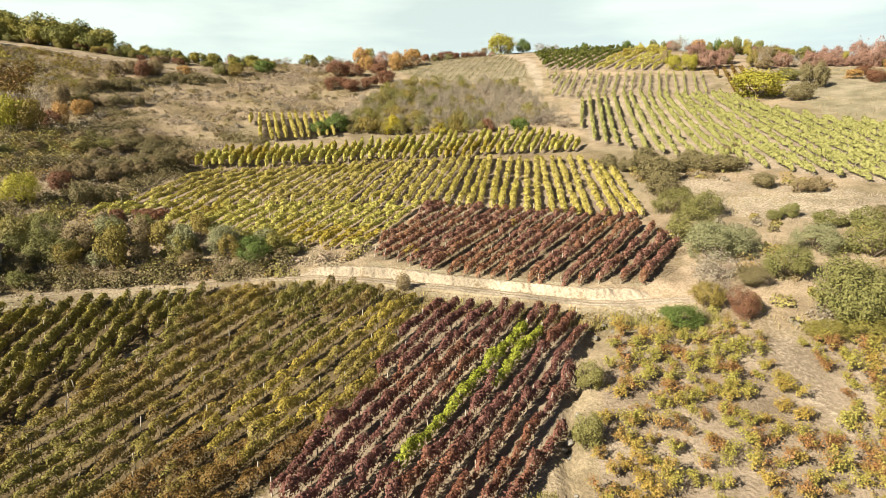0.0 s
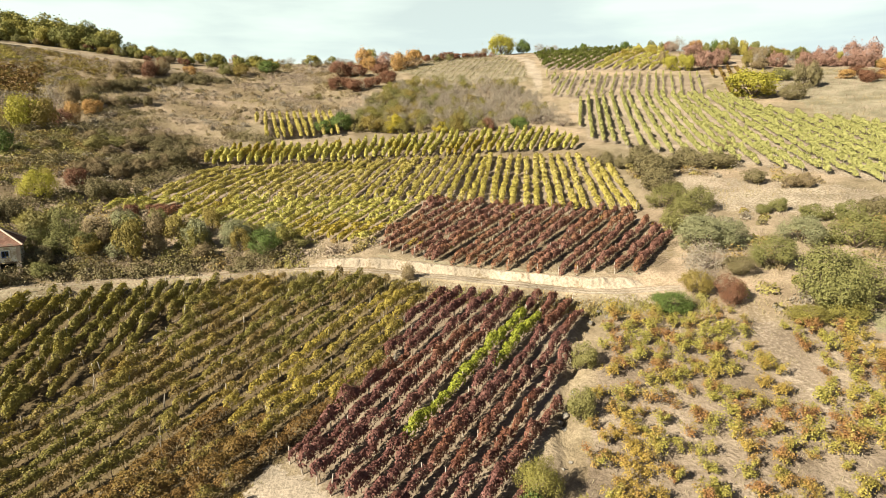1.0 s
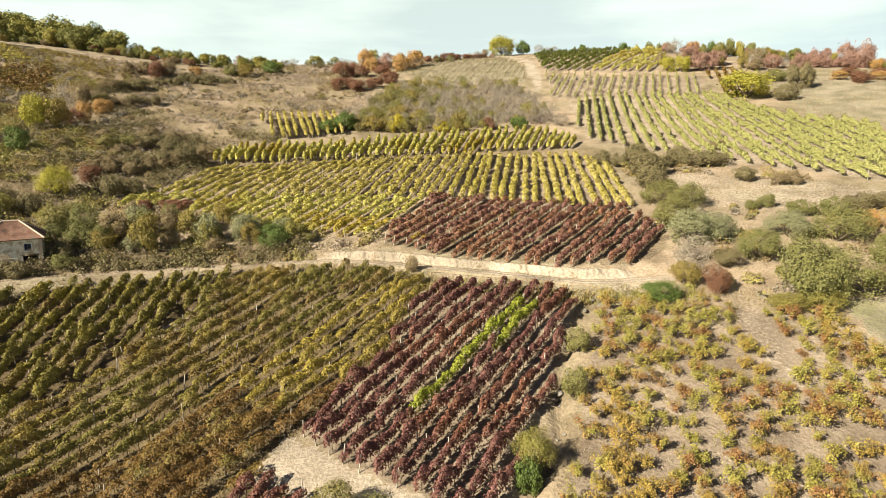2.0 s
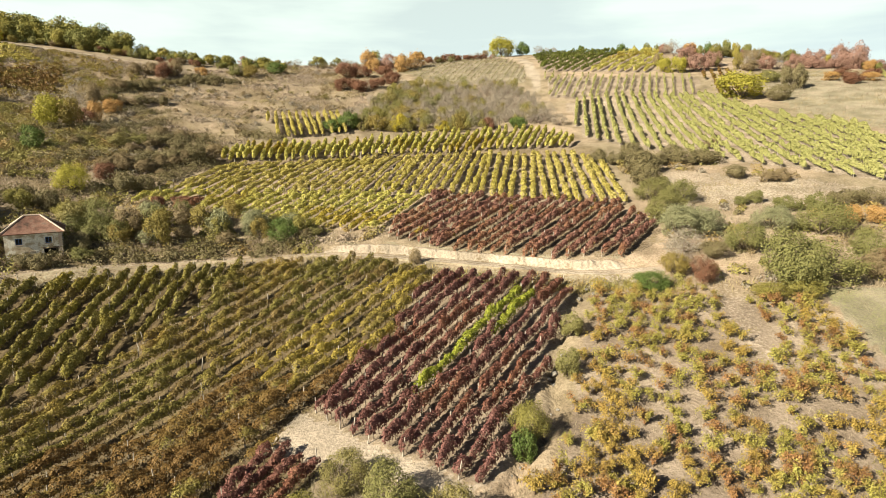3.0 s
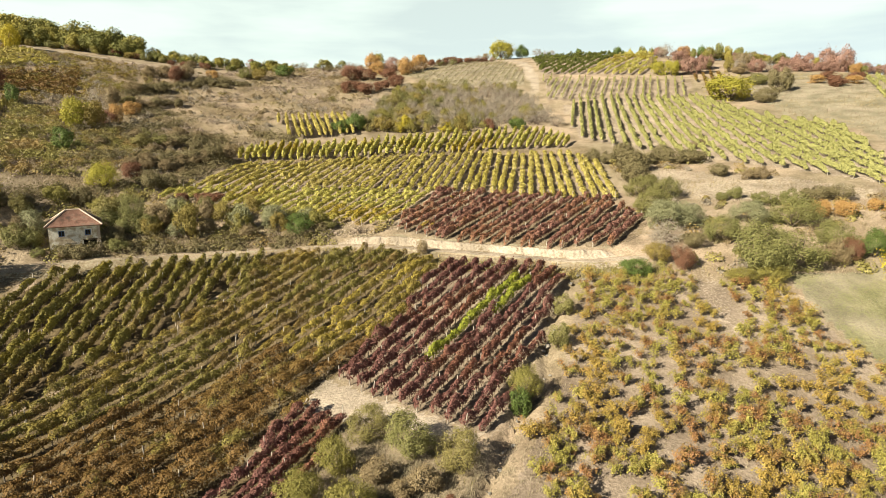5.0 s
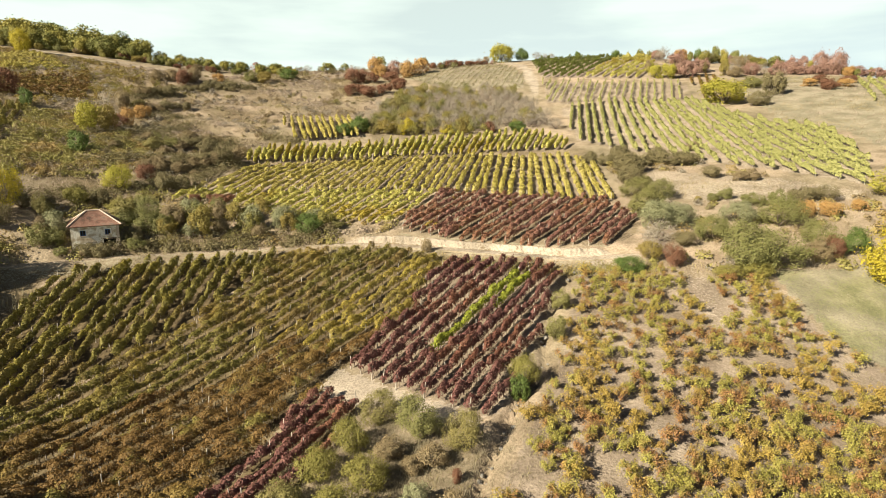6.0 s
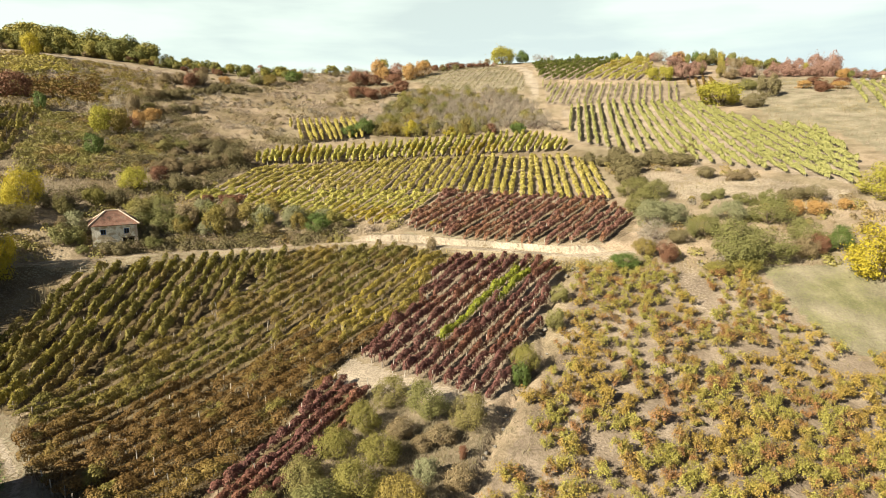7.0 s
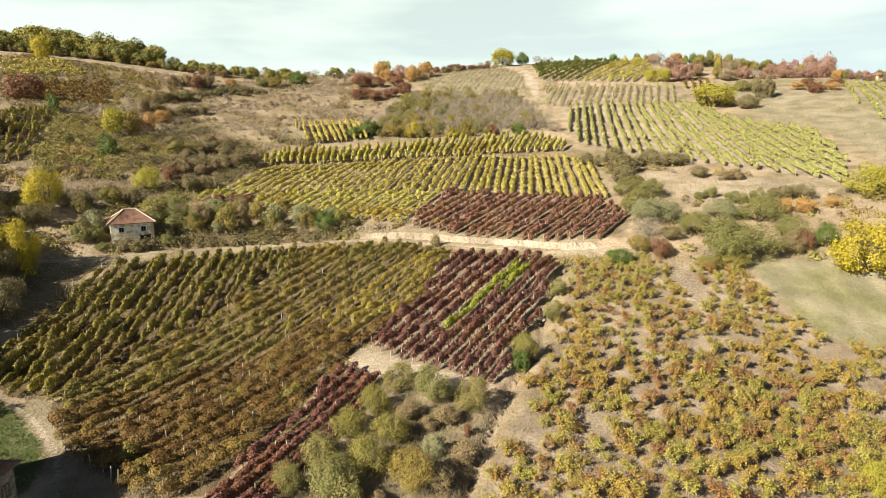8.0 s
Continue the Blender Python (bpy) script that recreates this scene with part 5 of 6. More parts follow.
# ================= the overgrown thicket =================
thicket_rng = np.random.default_rng(41)
for a, b in clip_rows(THICKET, (64, 68), 3.9):
    length = float(np.hypot(*(b - a)))
    for s in np.arange(0.5, length, 2.3):
        if thicket_rng.random() < 0.12:
            continue
        p = a + (b - a) / length * (s + thicket_rng.normal(0, 0.4))
        g = (p[0] + 28) / 56
        r = thicket_rng.random()
        kd = "bare" if r < 0.22 + 0.62 * g else ("olive" if r < 0.66 else "gold")
        hgt = thicket_rng.uniform(2.6, 5.0)
        plant(kd, p[0], p[1], hgt * thicket_rng.uniform(0.85, 1.25), hgt, "saplings of the thicket", "sapling")
for kind_name, x, y, w, h in (("green", -29, 164, 7, 5.5), ("gold", -20, 163, 7, 5), ("yellow", -14, 162, 6, 5), ("green", -33, 160, 5, 4), ("yellow", -1, 160.5, 4.5, 3.2), ("gold", 3, 160.5, 4.5, 3),
                              ("rust", 12, 161, 4, 3.6), ("green", 20.5, 160.5, 5.5, 4), ("bare", 27, 163, 7, 4.5), ("bare", 32, 160, 6, 3.5), ("gold", 25, 168, 5, 4)):
    plant(kind_name, x, y, w, h)

# ================= free-standing bush vines =================
def bush_vine_meshes(seed):
    rng = np.random.default_rng(seed)
    at, out = [], []
    pieces = [tube([(0, 0, -0.08), (0.02, 0.01, 0.2), (0, 0, 0.36)], (0.07, 0.06, 0.05), 5)]
    for k in range(rng.integers(7, 11)):
        w = rng.uniform(0, 2 * math.pi)
        r = rng.uniform(0.35, 0.85)
        top = np.array([math.cos(w) * r * 0.6, math.sin(w) * r * 0.6, rng.uniform(0.8, 1.55)])
        end = np.array([math.cos(w) * r, math.sin(w) * r, rng.uniform(0.3, 1.15)])
        pieces.append(tube([(0, 0, 0.32), top, end], (0.02, 0.014, 0.006), 3))
        n = int(rng.integers(70, 120))
        f = rng.random(n)[:, None]
        p = (1 - f) ** 2 * np.array([0, 0, 0.35]) + 2 * f * (1 - f) * top * 1.25 + f ** 2 * end + rng.normal(0, 0.10, (n, 3))
        p[:, 2] = np.maximum(p[:, 2], 0.06)
        at.append(p)
        out.append(unit(p - np.array([0, 0, 0.3])))
    v, q = leaves(np.vstack(at), 0.095, np.vstack(out), rng)
    tv, tq = joined(pieces)
    return mesh_of("foliage", v, q, BUSHVINE), mesh_of("stem", tv, tq, MAT["stem"])


BUSHVINES = [bush_vine_meshes(60 + k) for k in range(10)]
bush_rng = np.random.default_rng(51)
spots = []
for a, b in clip_rows(BUSH_PLOT, (62, 62), 1.8):
    length = float(np.hypot(*(b - a)))
    for s in np.arange(0.4, length, 1.25):
        p = a + (b - a) / length * s + bush_rng.normal(0, 0.42, 2)
        thin = noise.noise(Vector((p[0] * 0.10, p[1] * 0.10, 3.7))) + 0.5 * noise.noise(Vector((p[0] * 0.3, p[1] * 0.3, 9.1)))
        if bush_rng.random() < (0.04 - thin * 0.9 if not (p[0] > 29 and p[1] > 37) else 0.05 - thin * 0.4):
            continue
        if inside(*p, BARE_PATH) or (inside(*p, BARE_SHOULDER) and bush_rng.random() < 0.8):
            continue
        if abs(nearest(p[:1], p[1:], DITCH)[0][0]) > 1.5:
            spots.append((p[0], p[1]))
# the nearest stand as plants of their own, the rest as one stand
spots.sort(key=lambda p: abs(p[0] - 24) * 0.4 + abs(p[1] - 26))
rest_v, rest_q, rest_n = [], [], 0
for n_bush, (x, y) in enumerate(spots):
    fo, st_mesh = BUSHVINES[bush_rng.integers(0, 10)]
    k = bush_rng.uniform(0.85, 1.55)
    m = pose(x, y, float(ground_z(x, y)), 0, 0, bush_rng.uniform(0, 360)) @ Matrix.Diagonal((k, k, k * bush_rng.uniform(0.8, 1.1), 1))
    if n_bush < 300:
        ob = tagged(new("bush_vine"), "yellow and orange free-standing bush vine on bare soil", "bush vine", "bush vines of the east plot")
        ob.matrix_basis = m
        child("foliage", fo, ob)
        child("stem", st_mesh, ob)
        continue
    co = np.empty(len(fo.vertices) * 3, np.float32)
    fo.vertices.foreach_get("co", co)
    co = co.reshape(-1, 3, 3)
    co = co[np.arange(len(co)) % 4 != 0].reshape(-1, 3) @ np.array(m.to_3x3()).T + np.array(m.translation)
    rest_v.append(co)
    rest_q.append(np.arange(len(co)).reshape(-1, 3) + rest_n)
    rest_n += len(co)
tagged(new("bush_vine_stand", mesh_of("bush_vine_stand", np.vstack(rest_v), np.vstack(rest_q), BUSHVINE)), "yellow and orange bush vines farther off on bare soil", "bush vines", kind="stuff")

# ================= grass, weeds and scrub =================
def scatter(poly, n, rng, avoid=()):
    p = np.array(poly)
    lo, hi = p.min(0), p.max(0)
    got = np.zeros((0, 2))
    for trial in range(40):
        q = rng.uniform(lo, hi, (max(n, 100), 2))
        ok = inside(q[:, 0], q[:, 1], poly)
        for other in avoid:
            ok &= ~inside(q[:, 0], q[:, 1], other)
        got = np.vstack([got, q[ok]])
        if len(got) >= n:
            break
    return got[:n]


def clear_of_tracks(p):
    ok = np.ones(len(p), bool)
    for line, w in ((ROAD, 1.8), (SANDPATH, 2.0), (TRACK, 1.7), (HILLTRACK, 1.4)):
        d, k = nearest(p[:, 0], p[:, 1], line)
        ok &= np.abs(d) > w
    return p[ok]


def tufts(spots2, rng, size, blades, spread, flop=0.5, slim=1.0):
    """Thin standing blades in tufts, as slim triangles."""
    n = len(spots2)
    own = np.repeat(np.arange(n), blades)
    sz = size * rng.uniform(0.5, 1.4, n)[own] * rng.uniform(0.6, 1.2, n * blades)
    w = rng.uniform(0, 2 * math.pi, n * blades)
    x = spots2[own, 0] + rng.normal(0, spread, n * blades)
    y = spots2[own, 1] + rng.normal(0, spread, n * blades)
    foot = np.stack([x, y, ground_z(x, y) - 0.03], -1)
    lean = np.stack([np.cos(w) * flop, np.sin(w) * flop, np.ones(n * blades)], -1)
    tip = foot + lean * sz[:, None] * rng.uniform(0.6, 1.0, (n * blades, 1))
    side = np.stack([-np.sin(w), np.cos(w), np.zeros(n * blades)], -1) * (0.02 + 0.06 * sz)[:, None] * slim
    v = np.stack([foot - side, foot + side, tip], 1)
    return v.reshape(-1, 3), np.arange(3 * n * blades).reshape(-1, 3)


def mounds(spots2, rng, size, per, leaf, tall=0.95):
    """Low mounds, each of three or four leafy lumps."""
    n = len(spots2)
    lumps = 3
    own = np.repeat(np.arange(n), per)
    s = (size * rng.uniform(0.5, 1.5, n))[own][:, None]
    which = rng.integers(0, lumps, n * per)
    off = rng.normal(0, 0.42, (n, lumps, 3))
    off[:, :, 2] = np.abs(off[:, :, 2]) * 0.5
    w = unit(rng.normal(size=(n * per, 3)))
    w[:, 2] = np.abs(w[:, 2]) * 1.1 - 0.1
    p = (off[own, which] + w * rng.uniform(0.52, 0.72, (n * per, 1))) * s * np.array([1.0, 1.0, tall])
    p[:, 2] = np.maximum(p[:, 2], 0.02)
    x, y = spots2[own, 0] + p[:, 0], spots2[own, 1] + p[:, 1]
    at = np.stack([x, y, ground_z(x, y) + p[:, 2]], -1)
    return leaves(at, leaf, unit(w), rng, 0.12, 0.30)


stuff_rng = np.random.default_rng(71)
CREST_MID = [(-90, 228), (-40, 215), (-20, 238), (6, 268), (-20, 276), (-100, 262)]
WEST_FRINGE = [(-84, 84), (-100, 96), (-130, 130), (-122, 82), (-98, 60), (-84, 62), (-70, 69), (-76, 74)]
GULLY = [(-16.5, 33.5), (-9.5, 32.6), (2.0, 27.2), (-0.8, 16), (-4, 5), (-22, 4), (-20.5, 14)]
EAST_SCRUB = [(29, 62), (32, 76), (34, 92), (37, 120), (52, 118), (78, 86), (86, 70), (74, 62), (56, 58), (45, 57), (40, 55)]
VERGE = [(-62, 66), (-40, 77), (-24, 79.2), (-13, 78), (-3, 73.4), (18, 64.3), (30, 63), (30, 60.5), (16.5, 61), (-4, 69.6), (-14, 73.6), (-38, 72.6)]
CUT_TOP = [(-22, 83), (-13, 82), (-2.1, 78), (8, 73.3), (17.4, 69.6), (29, 68), (30, 71.5), (24, 71.6), (4, 79.2), (-11, 87.4), (-22, 89)]
scrub_spots = clear_of_tracks(np.vstack([scatter(WEST_SLOPE, 1300, stuff_rng, (SHADE_ROWS,)), scatter(WEST_FRINGE, 260, stuff_rng, (SHADE_ROWS,)), scatter(CREST_MID, 420, stuff_rng), scatter(WEST_BRAMBLE, 420, stuff_rng, (SHADE_ROWS,)),
                                         scatter(ROADSIDE, 110, stuff_rng)]))
v, q = mounds(scrub_spots, stuff_rng, 0.9, 64, 0.27)
tagged(new("scrub", mesh_of("scrub", v, q, MAT["scrub"])), "low brown autumn scrub over the slopes", "scrub", kind="stuff")
BANDS = [
    [(-86.4, 123.1), (-79.1, 132.4), (-68.5, 136.1), (-58.7, 136.7)],
    [(-81.1, 110.3), (-72.9, 115.5), (-63.8, 121.3), (-53.5, 124.0)],
    [(-98.4, 161.3), (-85.9, 166.1)],
    [(-107.4, 182.7), (-96.8, 199.8), (-77.4, 212.5)],
    [(-94.7, 128.5), (-87.9, 141.0), (-79.1, 152.4)],
    [(-63.3, 104.2), (-58.5, 110.5), (-54.1, 119.9)],
    [(-54.1, 149.5), (-44.1, 149.0)],
    [(-25.3, 84.9), (-38.8, 81.5), (-52.6, 78.0), (-58.6, 75.8)],
    [(-73.0, 112.1), (-64.2, 114.5), (-59.1, 124.6)],
    [(-64.8, 105.5), (-70.6, 95.3), (-79.4, 89.2), (-88.1, 86.3)],
]
brush_spots = []
for band in BANDS:
    line = smooth_line(band, 1.3)
    for p in line:
        for k in range(2):
            brush_spots.append(p + stuff_rng.normal(0, 1.1, 2))
v, q = mounds(np.array(brush_spots), stuff_rng, 1.85, 190, 0.23, 1.1)
tagged(new("brush", mesh_of("brush", v, q, BUSH["dark"])), "dark tangled brush in ragged bands across the slope", "brush", kind="stuff")
# brambles, olive and gold, in the hollow under the west hill and above the road
BRAMBLE_EAST = [(-98, 108), (-90, 96), (-74, 104), (-70, 120), (-86, 134), (-96, 128)]
bramble_spots = clear_of_tracks(np.vstack([scatter(WEST_BRAMBLE, 480, stuff_rng, (SHADE_ROWS,)), scatter(BRAMBLE_EAST, 260, stuff_rng), scatter(ROADSIDE, 120, stuff_rng), scatter(WEST_FRINGE, 200, stuff_rng, (SHADE_ROWS,)), scatter(EAST_SCRUB, 60, stuff_rng, (DRY_EAST,))]))
v, q = mounds(bramble_spots, stuff_rng, 1.4, 130, 0.28)
tagged(new("brambles", mesh_of("brambles", v, q, MAT["bramble"])), "olive and bronze brambles in low mounds", "brambles", kind="stuff")
# an old, overgrown vineyard on the west hill
old_spots = clear_of_tracks(scatter(HILL_WEST, 1200, stuff_rng))
v, q = mounds(old_spots, stuff_rng, 1.2, 60, 0.30)
tagged(new("old_vines", mesh_of("old_vines", v, q, VINE["mixed"])), "olive and gold overgrown old vines on the hill", "old vines", kind="stuff")
# thorn scrub in ragged drifts over the west slope and the east bank
for seed, mat_key, count, label in ((81, "brown", 210, "brown thorn scrub in ragged drifts"), (82, "dark", 50, "dark thorn scrub in ragged drifts"), (83, "bare", 280, "grey leafless thorn scrub in ragged drifts"), (84, "olive", 70, "olive thorn scrub in ragged drifts")):
    drift_rng = np.random.default_rng(seed)
    cand = np.vstack([scatter(WEST_SLOPE, count * 5, drift_rng, (SHADE_ROWS,)), scatter(EAST_SCRUB, count // 4, drift_rng, (DRY_EAST,)), scatter(WEST_FRINGE, count // 2, drift_rng, (SHADE_ROWS,))])
    keep = np.array([noise.noise(Vector((p[0] * 0.05, p[1] * 0.09, seed * 1.7))) for p in cand]) > 0.16
    cand = clear_of_tracks(cand[keep])[:count * 2]
    v, q = mounds(cand, drift_rng, 1.2, 110, 0.27)
    tagged(new("thorn_scrub", mesh_of("thorn_scrub", v, q, BUSH[mat_key])), label, "scrub", kind="stuff")
tall_spots = clear_of_tracks(np.vstack([scatter(WEST_SLOPE, 17000, stuff_rng, (SHADE_ROWS,)), scatter(WEST_FRINGE, 1800, stuff_rng, (SHADE_ROWS,)), scatter(CREST_MID, 1300, stuff_rng), scatter(ROADSIDE, 900, stuff_rng), scatter(EAST_FIELD, 3200, stuff_rng), scatter(STUBBLE, 1600, stuff_rng), scatter(EAST_SCRUB, 1200, stuff_rng)]))
v, q = tufts(tall_spots, stuff_rng, 0.62, 6, 0.45, 0.7, 0.8)
tagged(new("tall_weeds", mesh_of("tall_weeds", v, q, MAT["scrub"])), "tall grey-brown dead weeds covering the slope", "weeds", kind="stuff")
v, q = tufts(scatter(GULLY, 4200, stuff_rng), stuff_rng, 0.58, 11, 0.34, 0.6, 0.30)
tagged(new("gully_grass", mesh_of("gully_grass", v, q, MAT["haygrey"])), "grey-brown tangled dead grass in the gully", "grass", kind="stuff")
straw_spots = clear_of_tracks(np.vstack([scatter(WEST_SLOPE, 11000, stuff_rng, (SHADE_ROWS,)), scatter(CREST_MID, 900, stuff_rng), scatter(EAST_SCRUB, 3200, stuff_rng),                                          scatter(STUBBLE, 1500, stuff_rng), scatter(ROADSIDE, 1400, stuff_rng), scatter(EAST_FIELD, 2600, stuff_rng), scatter(MEADOW, 400, stuff_rng), scatter(BUSH_PLOT, 1500, stuff_rng),
                                         scatter(VERGE, 1600, stuff_rng), scatter(CUT_TOP, 260, stuff_rng), scatter(LOT, 700, stuff_rng), scatter(BARE_SHOULDER, 420, stuff_rng), scatter(TRACKSIDE, 1900, stuff_rng), scatter(WEST_LOWER, 2200, stuff_rng)]))
v, q = tufts(straw_spots, stuff_rng, 0.36, 6, 0.28, 0.6, 0.6)
tagged(new("dry_grass", mesh_of("dry_grass", v, q, MAT["straw"])), "straw-coloured dry grass in loose tufts", "dry grass", kind="stuff")
weed_spots = clear_of_tracks(np.vstack([scatter(WEST_LOWER, 2600, stuff_rng), scatter(VERGE, 1500, stuff_rng), scatter(GULLY, 500, stuff_rng),
                                        scatter(BUSH_PLOT, 700, stuff_rng), scatter(WINE_STRIP, 160, stuff_rng), scatter(ROADSIDE, 600, stuff_rng), scatter(WEST_UPPER, 500, stuff_rng)]))
v, q = tufts(weed_spots, stuff_rng, 0.26, 7, 0.25, 0.9)
tagged(new("weeds", mesh_of("weeds", v, q, MAT["weeds"])), "olive weeds and low grass between the rows", "weeds", kind="stuff")

# the mown lawn beyond the track
v, q = tufts(scatter(LAWN, 7500, stuff_rng), stuff_rng, 0.20, 9, 0.22, 1.2, 1.5)
tagged(new("lawn_grass", mesh_of("lawn_grass", v, q, BUSH["green"])), "short green lawn grass beside the track", "grass", kind="stuff")

v, q = tufts(scatter(VERGE, 1500, stuff_rng), stuff_rng, 0.55, 9, 0.35, 0.7)
tagged(new("verge_weeds", mesh_of("verge_weeds", v, q, MAT["bramble"])), "bronze weeds along the lower road verge", "weeds", kind="stuff")

v, q = tufts(scatter(MEADOW, 3000, stuff_rng), stuff_rng, 0.12, 8, 0.30, 1.6, 1.2)
tagged(new("meadow_grass", mesh_of("meadow_grass", v, q, MAT["meadow"])), "short olive-green mown meadow grass", "grass", kind="stuff")

# pale dead stalks by the empty lot
v, q = tufts(stuff_rng.normal((-63.8, 57.0), (1.0, 1.4), (16, 2)), stuff_rng, 1.7, 6, 0.18, 0.12)
tagged(new("dead_stalks", mesh_of("dead_stalks", v, q, MAT["straw"])), "pale tall dead stalks beside the empty lot", "dead stalks", kind="stuff")


# ================= rubble in the ditch =================
def boulder(seed):
    rng = random.Random(seed)
    bm = bmesh.new()
    bmesh.ops.create_icosphere(bm, subdivisions=2, radius=0.5)
    for v in bm.verts:
        v.co *= 1 + 0.35 * noise.noise(v.co * 2.1 + Vector((seed * 3.1, 0, 0)))
        v.co.z *= 0.7
    me = bpy.data.meshes.new("stone")
    bm.to_mesh(me)
    bm.free()
    me.materials.append(MAT["rock"])
    return me


STONES = [boulder(k) for k in range(4)]
stone_rng = random.Random(9)
for k in range(34):
    f = stone_rng.random() ** 1.6
    p = DITCH[int(f * 44)] if k < 24 else DITCH[int(stone_rng.uniform(0.62, 0.8) * len(DITCH))]
    x, y = p[0] + stone_rng.gauss(0, 0.35), p[1] + stone_rng.gauss(0, 0.4)
    size = stone_rng.uniform(0.25, 0.75)
    ob = tagged(new("stone", STONES[k % 4]), "grey rubble stone lying in the ditch", "stone", "rubble in the ditch")
    ob.matrix_basis = pose(x, y, float(ground_z(x, y)) + 0.12 * size, stone_rng.uniform(-20, 20), 0, stone_rng.uniform(0, 360)) @ Matrix.Diagonal((size, size * 0.8, size, 1))

# ================= the derelict house by the road =================
def wall_with_holes(bm, length, height, thick, holes):
    """A wall along x from 0, its outer face at y = 0 and its inner at y = thick, with square holes (x0, x1, z0, z1)."""
    xs = sorted({0.0, length, *[h[0] for h in holes], *[h[1] for h in holes]})
    zs = sorted({-1.2, height, *[h[2] for h in holes], *[h[3] for h in holes]})
    for x0, x1 in zip(xs, xs[1:]):
        for z0, z1 in zip(zs, zs[1:]):
            if not any(h[0] <= x0 and x1 <= h[1] and h[2] <= z0 and z1 <= h[3] for h in holes):
                box(bm, x0, x1, 0, thick, z0, z1)
    bmesh.ops.remove_doubles(bm, verts=bm.verts, dist=1e-4)
    seen = {}
    for f in list(bm.faces):
        key = tuple(round(c, 3) for c in f.calc_center_median())
        seen.setdefault(key, []).append(f)
    bmesh.ops.delete(bm, geom=[f for fs in seen.values() if len(fs) > 1 for f in fs], context="FACES_ONLY")


def hip_roof(bm, x0, x1, y0, y1, z, rise, ridge, thick=0.14):
    """A hipped roof with a short ridge and ribbed tile courses running down each slope."""
    ym, xa, xb = (y0 + y1) / 2, (x0 + x1 - ridge) / 2, (x0 + x1 + ridge) / 2
    a, b, c, d = (x0, y0, z), (x1, y0, z), (x1, y1, z), (x0, y1, z)
    e, f = (xa, ym, z + rise), (xb, ym, z + rise)

    def slope(p, q, r, s, n):
        # p-q eaves, s-r the upper edge (s may equal r); ribs stand a hand's width apart
        p, q, r, s = (Vector(k) for k in (p, q, r, s))
        nrm = (q - p).cross(s - p).normalized()
        for k in range(n):
            for lo, hi, lift in ((k / n, (k + 0.55) / n, 0.018), ((k + 0.55) / n, (k + 1) / n, 0.0)):
                g = [p.lerp(q, lo), p.lerp(q, hi), s.lerp(r, hi), s.lerp(r, lo)]
                up = nrm * lift
                vs = [bm.verts.new(v + up) for v in g] + [bm.verts.new(v - nrm * thick) for v in g]
                for idx in ((0, 1, 2, 3), (7, 6, 5, 4), (0, 4, 5, 1), (1, 5, 6, 2), (2, 6, 7, 3), (3, 7, 4, 0)):
                    try:
                        bm.faces.new([vs[i] for i in idx])
                    except ValueError:
                        pass
    slope(a, b, f, e, 40)
    slope(b, c, f, f, 32)
    slope(c, d, e, f, 40)
    slope(d, a, e, e, 32)
    return (a, b, c, d, e, f)


def window_part(house, x, z, w, h, y, frame_mat, label, rendered=True):
    win = new("window")
    win.parent = house
    tagged(win, label)
    bm = bmesh.new()
    t = 0.08
    box(bm, x - w / 2, x - w / 2 + t, y, y + 0.08, z, z + h)
    box(bm, x + w / 2 - t, x + w / 2, y, y + 0.08, z, z + h)
    box(bm, x - w / 2 + t, x + w / 2 - t, y, y + 0.08, z, z + t)
    box(bm, x - w / 2 + t, x + w / 2 - t, y, y + 0.08, z + h - t, z + h)
    box(bm, x - 0.03, x + 0.03, y + 0.01, y + 0.07, z + t, z + h - t)
    part("frame", bm, frame_mat, win)
    # opaque near-black pane carries the dark of the room behind
    bm = bmesh.new()
    box(bm, x - w / 2 + t, x + w / 2 - t, y + 0.10, y + 0.12, z + t, z + h - t)
    part("pane", bm, MAT["dark"], win)
    bm = bmesh.new()
    box(bm, x - w / 2 - 0.12, x + w / 2 + 0.12, y - 0.16, y - 0.003, z - 0.10, z - 0.003)
    part("sill", bm, MAT["ridge"], win)
    if not rendered:
        return
    bm = bmesh.new()
    for x0, x1, z0, z1 in ((x - w / 2 - 0.16, x - w / 2 - 0.005, z - 0.002, z + h + 0.16), (x + w / 2 + 0.005, x + w / 2 + 0.16, z - 0.002, z + h + 0.16), (x - w / 2 - 0.004, x + w / 2 + 0.004, z + h + 0.005, z + h + 0.16)):
        box(bm, x0, x1, y - 0.145, y - 0.121, z0, z1)
    part("surround", bm, MAT["whitewash"], win, "chalky white plaster surround")


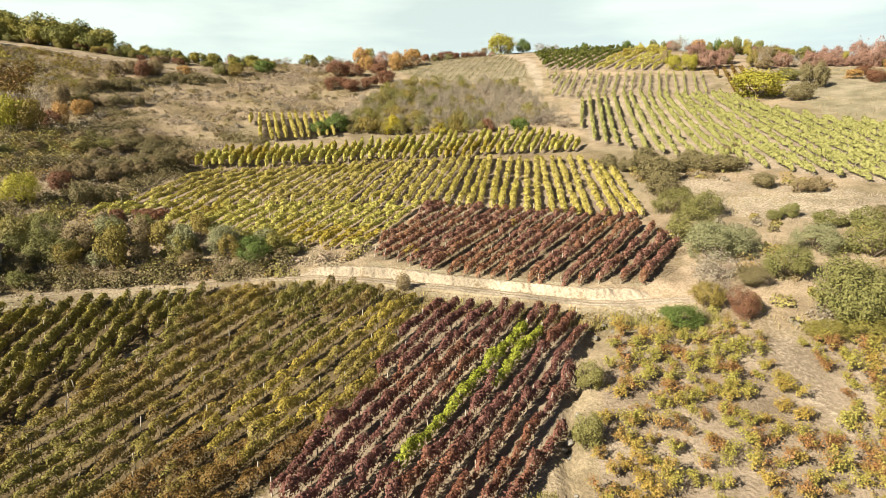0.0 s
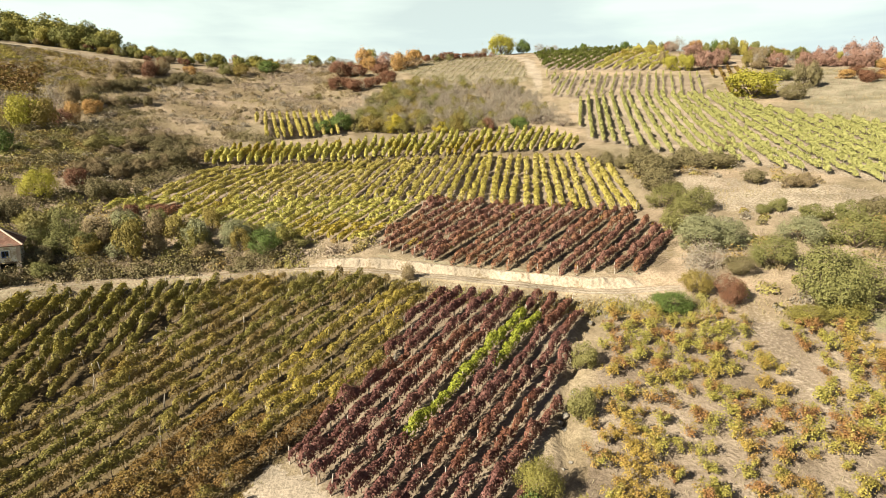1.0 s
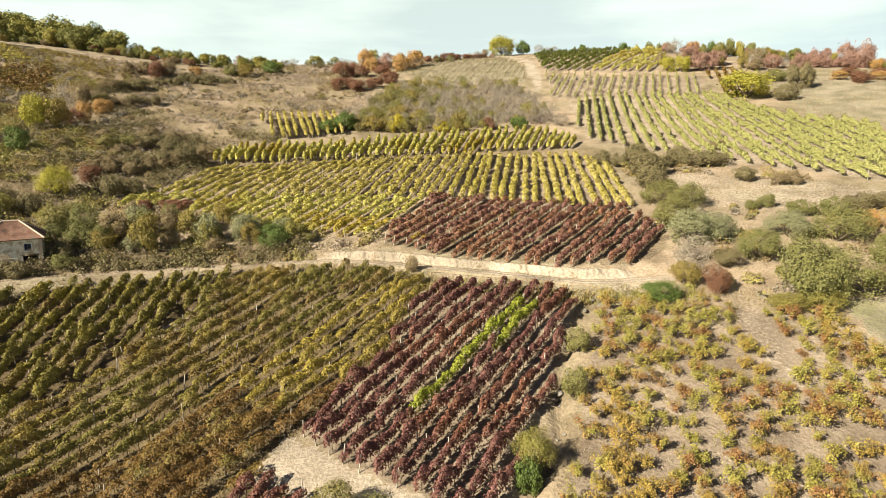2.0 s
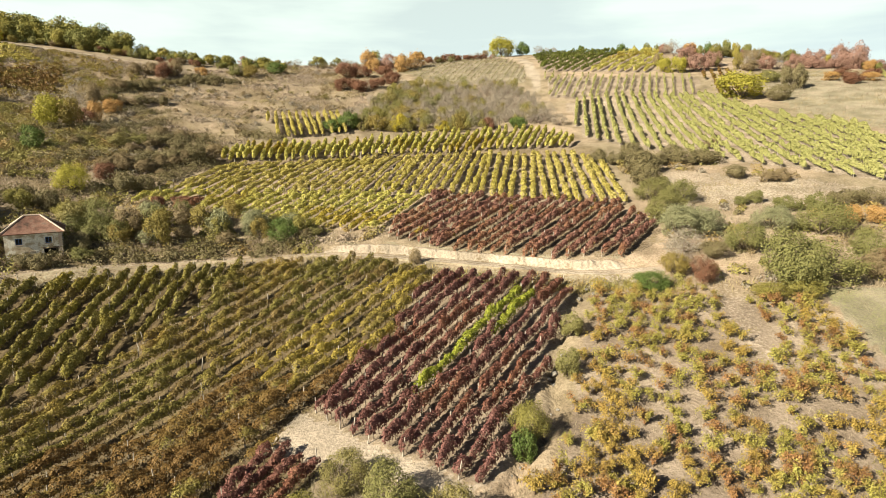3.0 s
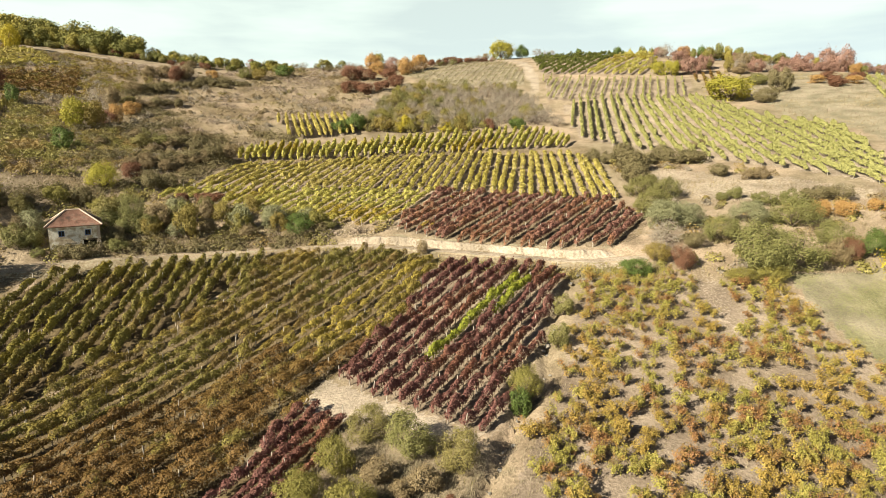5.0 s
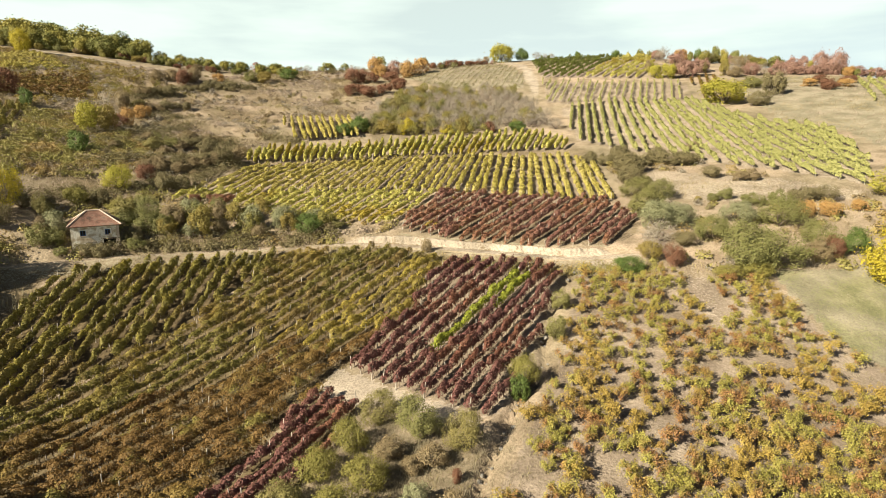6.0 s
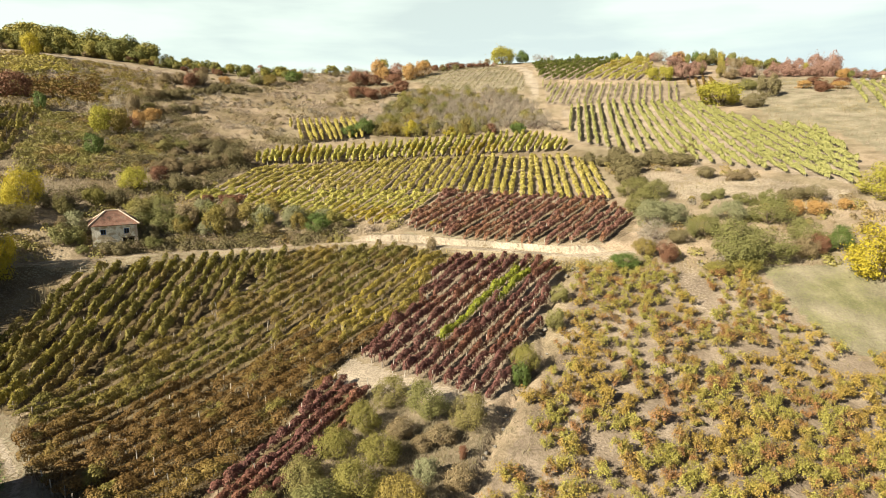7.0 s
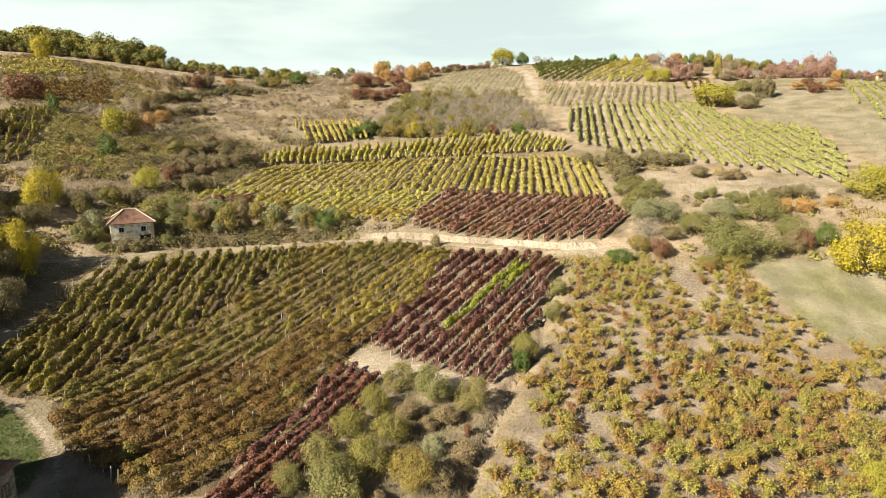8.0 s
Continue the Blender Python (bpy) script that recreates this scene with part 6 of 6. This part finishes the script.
def derelict_house(x, y, turn, width, depth, eave, rise, label):
    z = float(min(ground_z(x, y), ground_z(x + width * math.cos(radians(turn)), y + width * math.sin(radians(turn)))))
    house = tagged(new("house"), label, "house")
    house.matrix_basis = pose(x, y, z, 0, 0, turn)
    holes = [(1.35, 2.20, 2.35, 3.30), (5.05, 5.90, 2.35, 3.30), (4.75, 6.60, -0.55, 1.60)]
    bm = bmesh.new()
    wall_with_holes(bm, width, eave, 0.35, holes)
    part("front_wall", bm, MAT["plaster"], house, "peeling cream plaster wall")
    for nm, x0, x1, y0, y1 in (("side_wall", 0, 0.35, 0.353, depth), ("side_wall", width - 0.35, width, 0.353, depth), ("back_wall", 0.353, width - 0.353, depth - 0.35, depth)):
        bm = bmesh.new()
        box(bm, x0, x1, y0, y1, -1.2, eave)
        part(nm, bm, MAT["plaster"], house)
    rng = random.Random(3)
    # rubble showing where the lower plaster has fallen
    for k in range(150):
        sx, sz = rng.uniform(0.05, width - 0.3), rng.uniform(-0.3, 1.75)
        if 4.6 < sx < 6.6 or (sz > 1.2 and rng.random() < 0.6):
            continue
        w, h = rng.uniform(0.18, 0.42), rng.uniform(0.10, 0.2)
        bm = bmesh.new()
        box(bm, sx, min(sx + w, width - 0.02), -rng.uniform(0.01, 0.05), 0.1, sz, sz + h)
        part("facing_stone", bm, MAT["stone"], house, "exposed rubble stone under fallen plaster")
    bm = bmesh.new()
    box(bm, 4.65, 6.75, -0.06, 0.30, 1.56, 1.76)
    part("lintel", bm, MAT["timber"], house)
    # near-black sheet stands in for the unlit room behind the openings
    bm = bmesh.new()
    box(bm, 0.36, width - 0.36, 1.6, 1.7, -0.6, eave - 0.1)
    part("dark_backing", bm, MAT["dark"], house)
    bm = bmesh.new()
    a, b, c, d, e, f = hip_roof(bm, -0.45, width + 0.45, -0.45, depth + 0.45, eave - 0.02, rise, width * 0.28)
    roof = part("roof", bm, MAT["tile"], house, "faded red-brown clay tile hip roof")
    for p, q in ((a, e), (b, f), (c, f), (d, e), (e, f)):
        v, qd = tube([Vector(p) + Vector((0, 0, 0.06)), Vector(q) + Vector((0, 0, 0.06))], (0.13, 0.13), 6)
        child("ridge_tiles", mesh_of("ridge_tiles", v, qd, MAT["ridge"]), roof)
    window_part(house, 1.775, 2.352, 0.84, 0.94, 0.12, MAT["blue"], "small window with faded blue frame")
    window_part(house, 5.475, 2.352, 0.84, 0.94, 0.12, MAT["blue"], "small window with faded blue frame")
    bm = bmesh.new()
    box(bm, width - 0.42, width + 0.02, -0.05, -0.004, -1.0, eave - 0.05)
    part("corner_pier", bm, MAT["ridge"], house)
    return house


derelict_house(-65.2, 72.6, 31, 7.2, 6.0, 4.05, 2.3, "derelict two-storey plaster house with a red tile hip roof")


for kind_name, x, y, w, h in (("olive", -66.4, 71.2, 2.4, 1.6), ("brown", -63.4, 72.4, 1.9, 1.1), ("olive", -56.4, 76.4, 3.4, 2.2), ("dark", -57.6, 78.6, 3.6, 3.0), ("olive", -68.5, 73.0, 4.0, 3.2)):
    plant(kind_name, x, y, w, h)


def farm_house(x, y, turn, width, depth, eave, rise, label, wall):
    z = float(ground_z(x, y))
    house = tagged(new("house"), label, "house")
    house.matrix_basis = pose(x, y, z, 0, 0, turn)
    bm = bmesh.new()
    bm.free()
    for nm, x0, x1, y0, y1 in (("front_wall", -width, 0, 0, 0.4), ("back_wall", -width, 0, depth - 0.4, depth), ("side_wall", -width, -width + 0.4, 0.403, depth - 0.403), ("side_wall", -0.4, 0, 0.403, depth - 0.403)):
        bm = bmesh.new()
        box(bm, x0, x1, y0, y1, -2.0, eave)
        bmesh.ops.bevel(bm, geom=list(bm.edges), offset=0.03, segments=1, affect="EDGES")
        part(nm, bm, wall, house)
    bm = bmesh.new()
    hip_roof(bm, -width - 0.5, 0.5, -0.5, depth + 0.5, eave, rise, width * 0.3)
    part("roof", bm, MAT["tile"], house)
    window_part(house, -1.2, 1.4, 0.9, 1.2, -0.09, MAT["timber"], "dark timber window", False)
    return house


# dark rubble tone also stands in for the shade on the visible wall
farm_house(-40.4, 11.0, 90, 9.0, 3.6, 3.9, 0.9, "grey farm building with a dull red tile roof beside the track", MAT["rock"])
# unseen barn, added for the straight-edged shadow beside the track
farm_house(-44.4, 12.1, 90, 10.0, 9.0, 7.6, 1.6, "unseen tall grey barn with a low tile roof, there for its shadow", MAT["rock"])
farm_house(176, 214, 20, 5, 5, 2.6, 1.6, "far white house with a red roof on the crest", MAT["plaster"])
